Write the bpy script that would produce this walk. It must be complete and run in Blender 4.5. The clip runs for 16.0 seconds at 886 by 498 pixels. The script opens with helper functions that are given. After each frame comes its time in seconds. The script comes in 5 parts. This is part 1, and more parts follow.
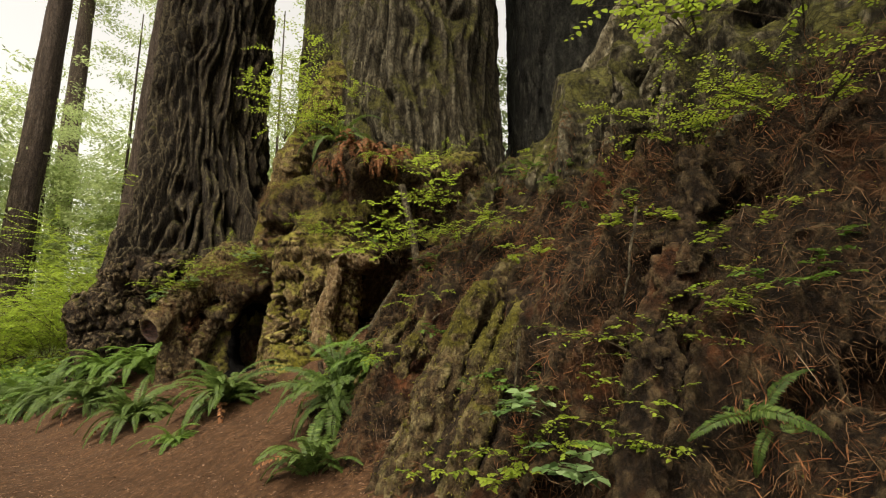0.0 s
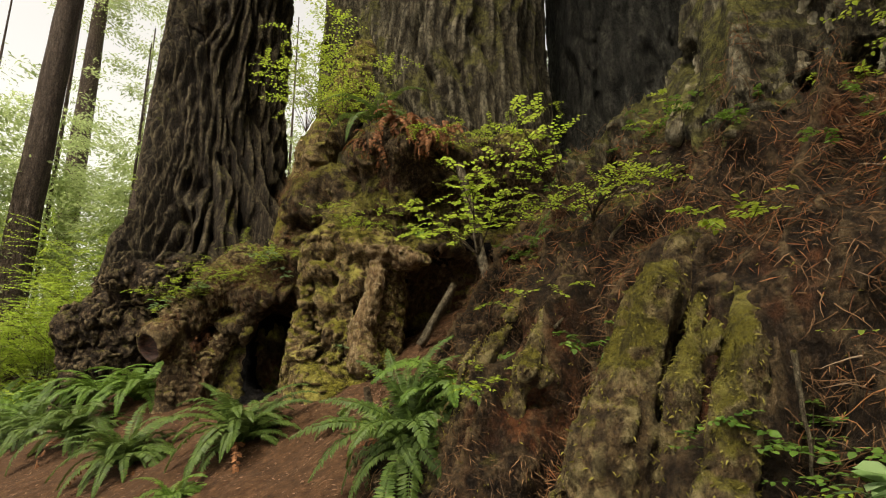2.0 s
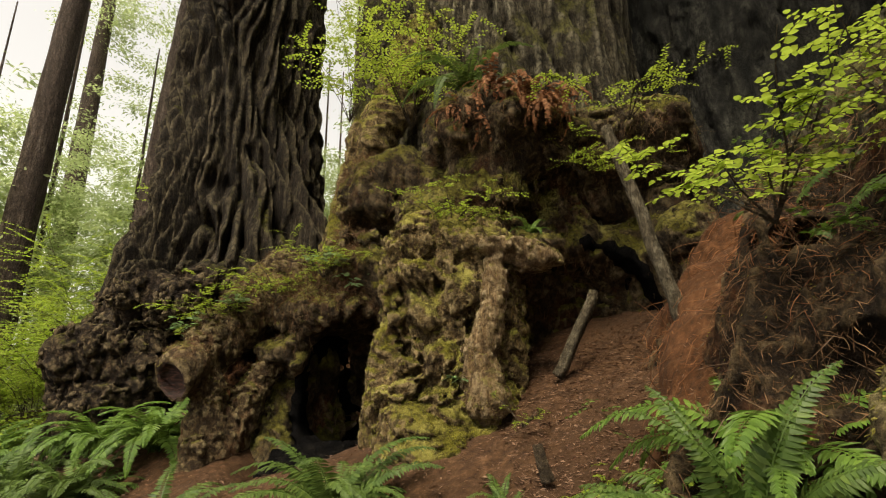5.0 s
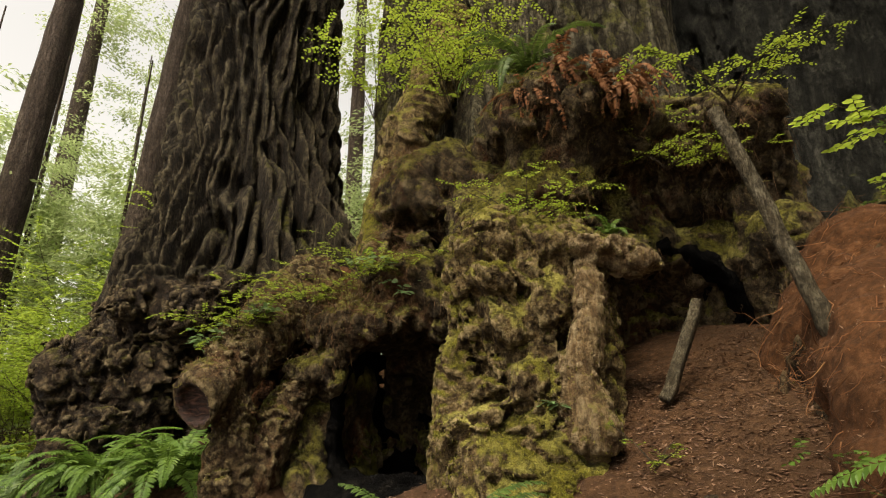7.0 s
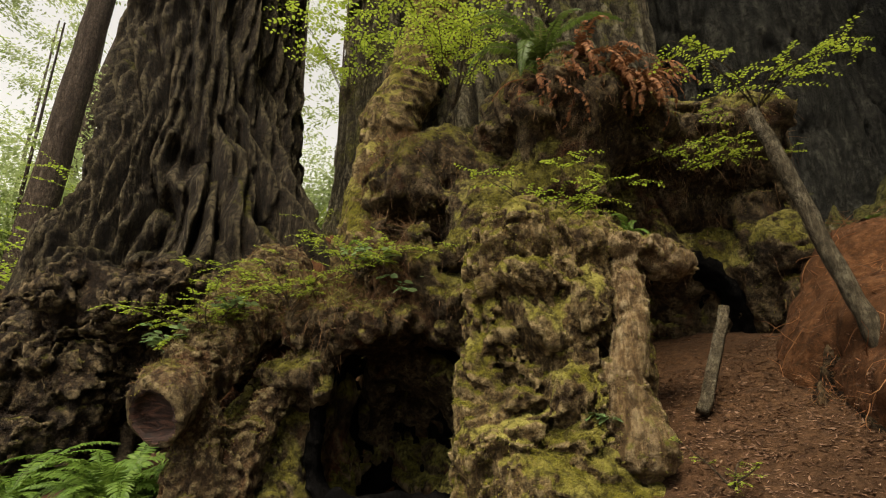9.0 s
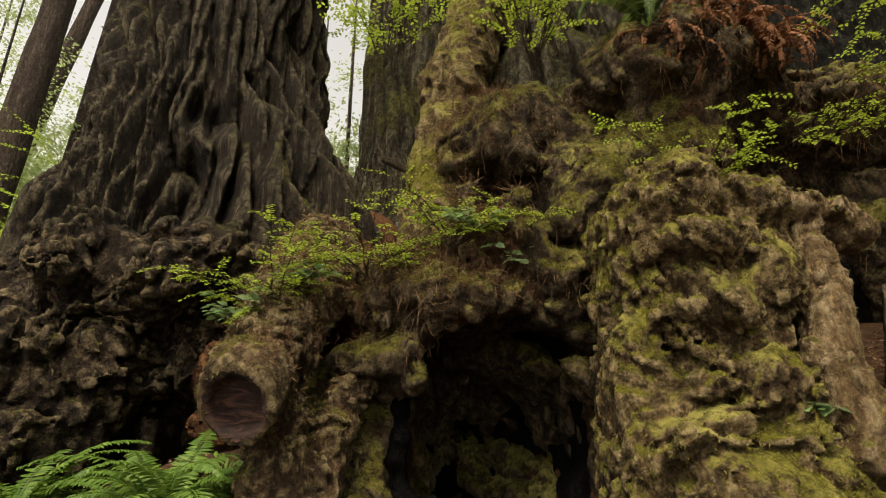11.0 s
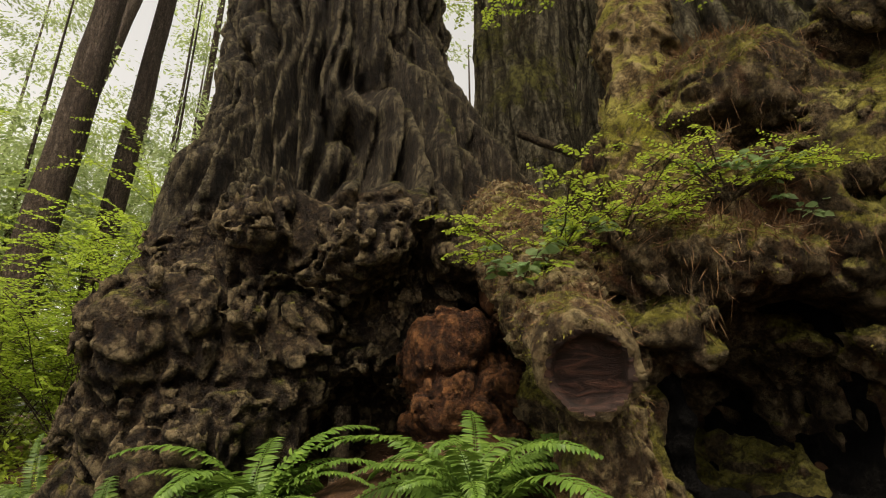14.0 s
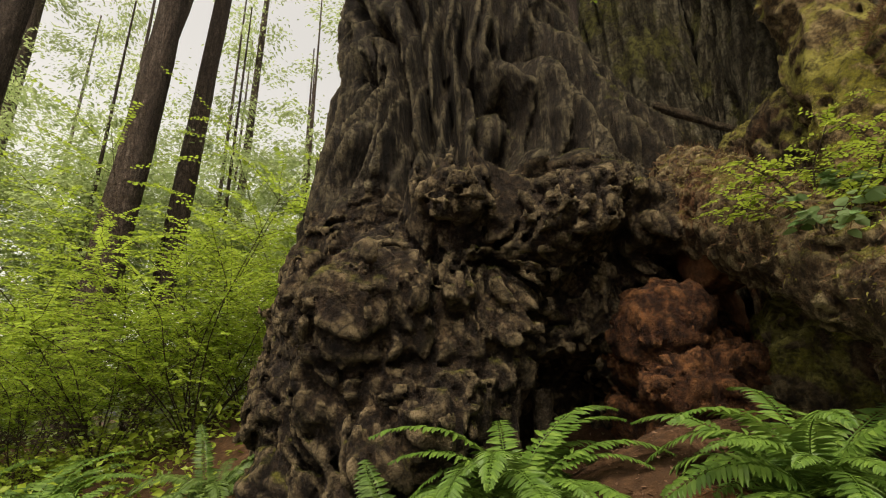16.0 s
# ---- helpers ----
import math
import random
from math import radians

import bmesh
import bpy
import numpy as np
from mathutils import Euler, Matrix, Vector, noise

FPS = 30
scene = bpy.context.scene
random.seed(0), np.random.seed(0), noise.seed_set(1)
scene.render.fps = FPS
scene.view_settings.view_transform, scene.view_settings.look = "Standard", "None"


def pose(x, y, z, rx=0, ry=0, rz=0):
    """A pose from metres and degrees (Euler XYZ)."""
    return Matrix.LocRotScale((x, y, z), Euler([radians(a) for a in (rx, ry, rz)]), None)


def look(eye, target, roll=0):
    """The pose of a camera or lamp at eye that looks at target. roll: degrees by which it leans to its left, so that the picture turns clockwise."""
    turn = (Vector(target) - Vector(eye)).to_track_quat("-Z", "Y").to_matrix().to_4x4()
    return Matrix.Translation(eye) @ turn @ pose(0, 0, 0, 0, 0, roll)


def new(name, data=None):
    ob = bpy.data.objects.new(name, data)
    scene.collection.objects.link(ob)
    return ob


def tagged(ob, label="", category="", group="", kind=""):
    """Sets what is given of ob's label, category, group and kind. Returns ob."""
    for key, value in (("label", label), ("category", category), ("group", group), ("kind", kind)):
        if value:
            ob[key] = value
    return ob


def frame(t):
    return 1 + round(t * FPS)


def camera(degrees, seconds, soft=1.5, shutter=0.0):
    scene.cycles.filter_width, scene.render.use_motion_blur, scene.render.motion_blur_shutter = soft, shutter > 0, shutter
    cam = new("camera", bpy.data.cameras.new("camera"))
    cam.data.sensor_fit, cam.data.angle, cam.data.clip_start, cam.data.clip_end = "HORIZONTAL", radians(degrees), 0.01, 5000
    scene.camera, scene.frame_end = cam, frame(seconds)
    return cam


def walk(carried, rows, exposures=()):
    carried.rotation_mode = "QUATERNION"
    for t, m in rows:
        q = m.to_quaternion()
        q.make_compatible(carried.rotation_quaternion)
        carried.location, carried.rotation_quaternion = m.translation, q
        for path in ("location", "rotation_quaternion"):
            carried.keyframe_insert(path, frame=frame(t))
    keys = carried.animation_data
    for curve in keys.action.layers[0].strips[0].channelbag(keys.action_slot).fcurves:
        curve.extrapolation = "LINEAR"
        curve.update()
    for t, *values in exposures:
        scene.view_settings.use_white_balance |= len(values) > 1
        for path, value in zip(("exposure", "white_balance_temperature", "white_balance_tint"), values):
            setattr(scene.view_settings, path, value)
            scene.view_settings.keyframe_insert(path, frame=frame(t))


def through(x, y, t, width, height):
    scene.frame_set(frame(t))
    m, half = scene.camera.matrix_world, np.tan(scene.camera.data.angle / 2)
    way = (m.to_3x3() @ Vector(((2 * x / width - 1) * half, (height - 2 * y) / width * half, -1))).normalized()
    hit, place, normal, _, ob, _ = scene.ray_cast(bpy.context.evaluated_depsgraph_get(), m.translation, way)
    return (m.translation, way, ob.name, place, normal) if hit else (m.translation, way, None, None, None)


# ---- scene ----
cam = camera(83.4, 16.0, soft=1.1)
METRES, EYE, TILT, LEAN, TURN = 10.0, 1.5, 10.0, 0.0, 0.0
ROWS = [
    (0.0, 0.0, 0.0, 0.0, 0.0, 0.0, -0.0),
    (0.5, -0.0182, 0.0386, -0.0067, 0.2, 0.28, 0.15),
    (1.0, -0.034, 0.0746, -0.0142, 0.42, 0.76, 0.3),
    (1.5, -0.0499, 0.1128, -0.0208, 0.73, 1.29, 0.37),
    (2.0, -0.0714, 0.1454, -0.0261, 0.92, 1.92, 0.39),
    (2.5, -0.0966, 0.177, -0.0319, 1.02, 2.61, 0.38),
    (3.0, -0.1184, 0.2062, -0.0363, 1.16, 3.08, 0.58),
    (3.5, -0.141, 0.2356, -0.0397, 1.14, 3.58, 0.61),
    (4.0, -0.1628, 0.2599, -0.0416, 1.0, 3.93, 0.65),
    (4.5, -0.183, 0.2857, -0.047, 0.72, 4.51, 0.81),
    (5.0, -0.201, 0.3071, -0.0476, 0.53, 4.88, 0.73),
    (7.5, -0.2885, 0.3873, -0.0515, -2.25, 6.77, 0.25),
    (8.0, -0.3041, 0.3979, -0.0505, -4.69, 6.83, -0.26),
    (10.5, -0.4075, 0.4891, -0.0678, -13.8, 7.35, -2.07),
    (11.0, -0.4341, 0.5127, -0.0789, -14.03, 7.49, -2.25),
    (11.5, -0.4598, 0.5347, -0.0866, -13.98, 7.56, -2.27),
    (12.0, -0.4832, 0.5544, -0.092, -13.7, 7.54, -2.29),
    (12.5, -0.504, 0.5754, -0.0982, -13.28, 7.8, -1.67),
    (13.0, -0.5262, 0.5892, -0.1013, -13.08, 7.87, -1.94),
    (13.5, -0.5551, 0.5947, -0.1061, -13.14, 8.13, -1.91),
    (14.0, -0.5835, 0.602, -0.1112, -12.73, 8.19, -1.94),
    (14.5, -0.6142, 0.6153, -0.1176, -11.94, 8.3, -1.58),
    (15.0, -0.6458, 0.6253, -0.1221, -10.87, 8.23, -1.26),
    (15.5, -0.6762, 0.6384, -0.1259, -10.08, 8.1, -0.95),
    (16.0, -0.7007, 0.6544, -0.1311, -9.3, 8.13, -0.85),
]
walk(cam, [(t, pose(0, 0, EYE, TILT, LEAN, TURN) @ pose(METRES * x, METRES * y, METRES * z, 90 + pitch, roll, yaw)) for t, x, y, z, yaw, pitch, roll in ROWS],
     [(0.0, -0.1, 7300, 9), (16.0, -0.26, 7300, 10)])

# ---------------------------------------------------------------- light: overcast forest
SKY, SUN = 0.35, 5.0
world = bpy.data.worlds.new("overcast_sky")
scene.world = world
world.use_nodes = True
wt = world.node_tree
sky = wt.nodes.new("ShaderNodeTexSky")
sky.sky_type, sky.sun_disc = "NISHITA", False
sky.sun_elevation, sky.sun_rotation = radians(62), radians(200)
sky.air_density, sky.dust_density, sky.ozone_density = 1.0, 4.0, 1.0
grey = wt.nodes.new("ShaderNodeHueSaturation")
grey.inputs["Saturation"].default_value = 0.10
wt.links.new(sky.outputs[0], grey.inputs["Color"])
wt.links.new(grey.outputs[0], wt.nodes["Background"].inputs["Color"])
wt.nodes["Background"].inputs["Strength"].default_value = SKY
sun = new("sun", bpy.data.lights.new("sun", "SUN"))
sun.data.energy, sun.data.angle, sun.data.color = SUN, radians(22), (1.0, 0.92, 0.75)
sun.matrix_world = look((-13, -14, 42), (-3, 8, 2))

# ---------------------------------------------------------------- node materials


def mat(name, rough=0.85, spec=0.3):
    m = bpy.data.materials.new(name)
    m.use_nodes = True
    b = m.node_tree.nodes["Principled BSDF"]
    b.inputs["Roughness"].default_value = rough
    b.inputs["Specular IOR Level"].default_value = spec
    return m, m.node_tree, b


def coords(nt, scale=(1, 1, 1), kind="Object"):
    tc, mp = nt.nodes.new("ShaderNodeTexCoord"), nt.nodes.new("ShaderNodeMapping")
    mp.inputs["Scale"].default_value = scale
    nt.links.new(tc.outputs[kind], mp.inputs["Vector"])
    return mp.outputs[0]


def tex(nt, vec, scale, detail=6, rough=0.6, warp=0.0):
    n = nt.nodes.new("ShaderNodeTexNoise")
    n.inputs["Scale"].default_value, n.inputs["Detail"].default_value = scale, detail
    n.inputs["Roughness"].default_value, n.inputs["Distortion"].default_value = rough, warp
    nt.links.new(vec, n.inputs["Vector"])
    return n.outputs[0]


def ramp(nt, fac, *stops):
    r = nt.nodes.new("ShaderNodeValToRGB")
    e = r.color_ramp.elements
    while len(e) < len(stops):
        e.new(0.5)
    for k, (p, c) in enumerate(stops):
        e[k].position = p
        e[k].color = (*c, 1) if not isinstance(c, (int, float)) else (c, c, c, 1)
    nt.links.new(fac, r.inputs[0])
    return r.outputs[0]


def mixc(nt, fac, a, b, mode="MIX"):
    m = nt.nodes.new("ShaderNodeMix")
    m.data_type, m.blend_type = "RGBA", mode
    for sock, v in ((m.inputs[0], fac), (m.inputs[6], a), (m.inputs[7], b)):
        if isinstance(v, (int, float)):
            sock.default_value = v
        elif isinstance(v, tuple):
            sock.default_value = (*v, 1)
        else:
            nt.links.new(v, sock)
    return m.outputs[2]


def calc(nt, op, a, b=0.0):
    m = nt.nodes.new("ShaderNodeMath")
    m.operation = op
    for k, v in enumerate((a, b)):
        if isinstance(v, (int, float)):
            m.inputs[k].default_value = v
        else:
            nt.links.new(v, m.inputs[k])
    return m.outputs[0]


def relief(nt, bsdf, *layers):
    last = None
    for height, strength, dist in layers:
        b = nt.nodes.new("ShaderNodeBump")
        b.inputs["Strength"].default_value, b.inputs["Distance"].default_value = strength, dist
        nt.links.new(height, b.inputs["Height"])
        if last is not None:
            nt.links.new(last, b.inputs["Normal"])
        last = b.outputs[0]
    nt.links.new(last, bsdf.inputs["Normal"])


def folded(nt, n):
    """Noise turned into sharp folds."""
    return calc(nt, "SUBTRACT", 1.0, calc(nt, "ABSOLUTE", calc(nt, "SUBTRACT", calc(nt, "MULTIPLY", n, 2.0), 1.0)))


def upward(nt):
    g, s = nt.nodes.new("ShaderNodeNewGeometry"), nt.nodes.new("ShaderNodeSeparateXYZ")
    nt.links.new(g.outputs["Normal"], s.inputs[0])
    return s.outputs[2]


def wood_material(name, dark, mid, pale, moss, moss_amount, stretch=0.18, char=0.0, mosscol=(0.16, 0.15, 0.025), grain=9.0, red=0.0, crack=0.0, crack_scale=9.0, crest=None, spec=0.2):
    m, nt, b = mat(name, 0.9, spec)
    v = coords(nt, (1, 1, stretch))
    flat = coords(nt)
    g1, g2 = tex(nt, v, grain, 8, 0.65, 0.6), tex(nt, v, grain * 4.5, 6, 0.6)
    patch, fine = tex(nt, flat, 0.9, 5, 0.6, 0.4), tex(nt, flat, 42, 5, 0.7)
    col = ramp(nt, g1, (0.34, dark), (0.5, mid), (0.66, pale))
    col = mixc(nt, ramp(nt, g2, (0.45, 0.0), (0.58, 0.7)), col, dark)
    if red:
        col = mixc(nt, calc(nt, "MULTIPLY", ramp(nt, tex(nt, flat, 1.6, 5), (0.52, 0.0), (0.66, 1.0)), red), col, (0.26, 0.085, 0.03))
    if char:
        col = mixc(nt, calc(nt, "MULTIPLY", ramp(nt, tex(nt, flat, 0.75, 4, 0.55), (0.42, 0.0), (0.58, 1.0)), char), col, (0.018, 0.015, 0.014))
    # Crests paler than furrows: relief shading put into the colour, along with weathering.
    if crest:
        convexity = nt.nodes.new("ShaderNodeNewGeometry").outputs["Pointiness"]
        crest_mask = calc(nt, "ADD", convexity, calc(nt, "MULTIPLY", calc(nt, "SUBTRACT", g1, 0.5), 0.12))
        col = mixc(nt, ramp(nt, crest_mask, (0.505, 0.0), (0.57, 0.85)), col, crest)
    up = upward(nt)
    raw = calc(nt, "ADD", calc(nt, "MULTIPLY", up, 0.34), calc(nt, "ADD", calc(nt, "MULTIPLY", patch, 1.0), calc(nt, "MULTIPLY", tex(nt, flat, 6.5, 5, 0.7), 0.55)))
    mask = ramp(nt, calc(nt, "ADD", raw, moss_amount - 1.0), (0.36, 0.0), (0.46, 1.0))
    mosstone = mixc(nt, ramp(nt, fine, (0.3, 0.0), (0.7, 1.0)), tuple(c * 0.35 for c in mosscol), mosscol)
    mosstone = mixc(nt, ramp(nt, tex(nt, flat, 3.1, 3), (0.45, 0.0), (0.65, 0.8)), mosstone, moss)
    col = mixc(nt, mask, col, mosstone)
    layers = []
    if crack:
        warped = nt.nodes.new("ShaderNodeVectorMath")
        warped.operation = "ADD"
        shift = nt.nodes.new("ShaderNodeTexNoise")
        shift.inputs["Scale"].default_value, shift.inputs["Detail"].default_value = 3.0, 4
        nt.links.new(flat, shift.inputs["Vector"])
        small = nt.nodes.new("ShaderNodeVectorMath")
        small.operation = "SCALE"
        small.inputs["Scale"].default_value = 0.35
        nt.links.new(shift.outputs["Color"], small.inputs[0])
        nt.links.new(v, warped.inputs[0])
        nt.links.new(small.outputs[0], warped.inputs[1])
        vor = nt.nodes.new("ShaderNodeTexVoronoi")
        vor.feature = "DISTANCE_TO_EDGE"
        vor.inputs["Scale"].default_value = crack_scale
        nt.links.new(warped.outputs[0], vor.inputs["Vector"])
        plate = ramp(nt, vor.outputs["Distance"], (0.0, 0.0), (0.09, 0.65), (0.3, 1.0))
        col = mixc(nt, calc(nt, "MULTIPLY", calc(nt, "SUBTRACT", 1.0, plate), crack), col, tuple(c * 0.4 for c in dark))
        layers.append((plate, 1.0, 0.07))
    crust = tex(nt, flat, 15, 7, 0.7, 0.5)
    col = mixc(nt, ramp(nt, crust, (0.47, 0.0), (0.60, 0.7)), col, tuple(c * 0.5 for c in dark))
    nt.links.new(col, b.inputs["Base Color"])
    relief(nt, b, *layers, (folded(nt, g1), 1.0, 0.08), (folded(nt, crust), 1.0, 0.06), (folded(nt, g2), 1.0, 0.045), (fine, 0.9, 0.02))
    return m


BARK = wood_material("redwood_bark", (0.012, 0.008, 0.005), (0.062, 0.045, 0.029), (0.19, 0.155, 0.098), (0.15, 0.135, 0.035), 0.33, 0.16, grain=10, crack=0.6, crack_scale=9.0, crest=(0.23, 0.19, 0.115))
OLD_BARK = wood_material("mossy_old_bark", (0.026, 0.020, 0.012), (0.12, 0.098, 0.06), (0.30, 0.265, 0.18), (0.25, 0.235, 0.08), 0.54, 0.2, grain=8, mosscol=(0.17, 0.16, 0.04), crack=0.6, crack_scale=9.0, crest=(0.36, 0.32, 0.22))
GREY_BARK = wood_material("grey_flaking_bark", (0.016, 0.016, 0.013), (0.06, 0.057, 0.047), (0.13, 0.124, 0.10), (0.10, 0.10, 0.045), 0.34, 0.25, grain=5, crack=0.6, crack_scale=4.0)
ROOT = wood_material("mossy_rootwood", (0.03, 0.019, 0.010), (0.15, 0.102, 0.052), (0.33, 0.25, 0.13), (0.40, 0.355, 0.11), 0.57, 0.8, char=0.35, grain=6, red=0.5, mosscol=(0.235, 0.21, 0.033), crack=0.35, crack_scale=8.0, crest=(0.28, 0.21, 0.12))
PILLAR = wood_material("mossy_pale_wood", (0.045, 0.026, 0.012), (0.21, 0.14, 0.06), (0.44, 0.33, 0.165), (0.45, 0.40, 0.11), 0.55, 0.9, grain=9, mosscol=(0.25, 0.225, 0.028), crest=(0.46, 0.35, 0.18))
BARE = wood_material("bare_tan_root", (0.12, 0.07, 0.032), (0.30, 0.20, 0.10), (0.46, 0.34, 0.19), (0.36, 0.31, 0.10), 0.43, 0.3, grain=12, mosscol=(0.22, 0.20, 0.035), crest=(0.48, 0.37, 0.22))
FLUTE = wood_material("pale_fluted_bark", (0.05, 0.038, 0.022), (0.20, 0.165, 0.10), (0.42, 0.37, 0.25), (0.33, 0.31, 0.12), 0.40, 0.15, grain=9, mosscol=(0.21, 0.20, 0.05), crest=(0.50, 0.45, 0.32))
FAR_BARK = wood_material("far_bark", (0.06, 0.042, 0.032), (0.15, 0.11, 0.085), (0.24, 0.19, 0.15), (0.12, 0.13, 0.05), 0.15, 0.12, grain=8, crack=0.6, crack_scale=8.0)
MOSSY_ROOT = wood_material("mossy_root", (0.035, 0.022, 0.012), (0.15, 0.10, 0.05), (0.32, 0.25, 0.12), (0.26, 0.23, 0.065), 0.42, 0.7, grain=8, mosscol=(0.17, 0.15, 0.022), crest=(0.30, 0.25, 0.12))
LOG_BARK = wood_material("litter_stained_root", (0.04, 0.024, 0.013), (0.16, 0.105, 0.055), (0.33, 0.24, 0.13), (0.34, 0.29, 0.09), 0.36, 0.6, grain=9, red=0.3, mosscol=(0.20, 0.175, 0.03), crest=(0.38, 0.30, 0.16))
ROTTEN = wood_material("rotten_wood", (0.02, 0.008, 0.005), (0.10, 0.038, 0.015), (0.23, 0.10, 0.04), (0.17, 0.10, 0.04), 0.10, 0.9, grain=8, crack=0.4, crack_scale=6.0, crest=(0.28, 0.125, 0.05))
# Near-black wood that paints the deep shade inside the hollows.
HOLLOW_SHADE = wood_material("hollow_shade", (0.004, 0.004, 0.004), (0.009, 0.008, 0.008), (0.022, 0.019, 0.016), (0.03, 0.03, 0.015), 0.1, 0.5, grain=8, spec=0.05)
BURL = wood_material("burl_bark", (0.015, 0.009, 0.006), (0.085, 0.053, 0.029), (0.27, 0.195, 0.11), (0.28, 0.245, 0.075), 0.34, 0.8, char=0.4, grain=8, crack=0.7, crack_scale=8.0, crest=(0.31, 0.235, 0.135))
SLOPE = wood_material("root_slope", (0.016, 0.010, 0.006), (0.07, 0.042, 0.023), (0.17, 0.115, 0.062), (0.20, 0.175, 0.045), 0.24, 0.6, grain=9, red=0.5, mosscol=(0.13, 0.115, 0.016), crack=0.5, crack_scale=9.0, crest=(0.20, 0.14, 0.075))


def soil_material(name, dark, mid, pale):
    m, nt, b = mat(name, 0.95, 0.2)
    v = coords(nt)
    big, small, crumb = tex(nt, v, 1.3, 5), tex(nt, v, 16, 8, 0.7), tex(nt, v, 70, 5, 0.7)
    col = ramp(nt, small, (0.3, dark), (0.52, mid), (0.72, pale))
    col = mixc(nt, ramp(nt, big, (0.4, 0.0), (0.65, 0.55)), col, tuple(c * 0.6 for c in mid))
    col = mixc(nt, ramp(nt, crumb, (0.62, 0.0), (0.72, 0.7)), col, tuple(min(1, c * 1.5) for c in pale))
    nt.links.new(col, b.inputs["Base Color"])
    relief(nt, b, (big, 0.4, 0.08), (small, 0.9, 0.03), (crumb, 0.8, 0.012))
    return m


SOIL = soil_material("red_brown_soil", (0.017, 0.008, 0.004), (0.062, 0.030, 0.013), (0.135, 0.072, 0.036))
ORANGE = soil_material("orange_earth", (0.022, 0.009, 0.004), (0.085, 0.034, 0.012), (0.175, 0.082, 0.036))

# ---------------------------------------------------------------- solids from distance fields
LATTICE = np.random.RandomState(4).rand(64, 64, 64).astype(np.float32)


def vnoise(x, y, z):
    """Smooth value noise in 0..1 on arrays."""
    xi, yi, zi = np.floor(x).astype(np.int32), np.floor(y).astype(np.int32), np.floor(z).astype(np.int32)
    fx, fy, fz = x - xi, y - yi, z - zi
    fx, fy, fz = (f * f * (3 - 2 * f) for f in (fx, fy, fz))
    x0, y0, z0, x1, y1, z1 = xi & 63, yi & 63, zi & 63, (xi + 1) & 63, (yi + 1) & 63, (zi + 1) & 63
    a = LATTICE[x0, y0, z0] * (1 - fx) + LATTICE[x1, y0, z0] * fx
    b = LATTICE[x0, y1, z0] * (1 - fx) + LATTICE[x1, y1, z0] * fx
    c = LATTICE[x0, y0, z1] * (1 - fx) + LATTICE[x1, y0, z1] * fx
    d = LATTICE[x0, y1, z1] * (1 - fx) + LATTICE[x1, y1, z1] * fx
    return (a * (1 - fy) + b * fy) * (1 - fz) + (c * (1 - fy) + d * fy) * fz


def fbm(x, y, z, s, octaves=3):
    t, a = 0, 0.5
    for k in range(octaves):
        t = t + a * (vnoise(x * s + 7.3 * k, y * s + 3.1 * k, z * s + 5.7 * k) - 0.5)
        s, a = s * 2.03, a * 0.5
    return t


def ridges(u, v, w):
    """Sharp-topped folds in 0..1."""
    return 1 - np.minimum(1, np.abs(vnoise(u, v, w) - 0.5) * 3.6)


def unit(a):
    return a / np.maximum(np.linalg.norm(a, axis=-1, keepdims=True), 1e-9)


def smin(a, b, k):
    h = np.clip(0.5 + 0.5 * (b - a) / k, 0, 1)
    return b * (1 - h) + a * h - k * h * (1 - h)


def smax(a, b, k):
    return -smin(-a, -b, k)


def ball(p, c, r):
    """An ellipsoid with the three radii r."""
    q = np.sqrt(sum(((p[i] - c[i]) / r[i]) ** 2 for i in range(3)))
    return (q - 1) * min(r)


def rod(p, a, b, ra, rb):
    """A capsule that tapers from radius ra to rb."""
    a, b = np.array(a, float), np.array(b, float)
    ab = b - a
    t = np.clip(sum((p[i] - a[i]) * ab[i] for i in range(3)) / ab.dot(ab), 0, 1)
    return np.sqrt(sum((p[i] - a[i] - t * ab[i]) ** 2 for i in range(3))) - (ra + (rb - ra) * t)


def block(p, c, h, r):
    """A box of half sizes h with edges rounded by r."""
    q = [np.abs(p[i] - c[i]) - h[i] + r for i in range(3)]
    out = np.sqrt(sum(np.maximum(k, 0) ** 2 for k in q))
    return out + np.minimum(np.maximum(np.maximum(q[0], q[1]), q[2]), 0) - r


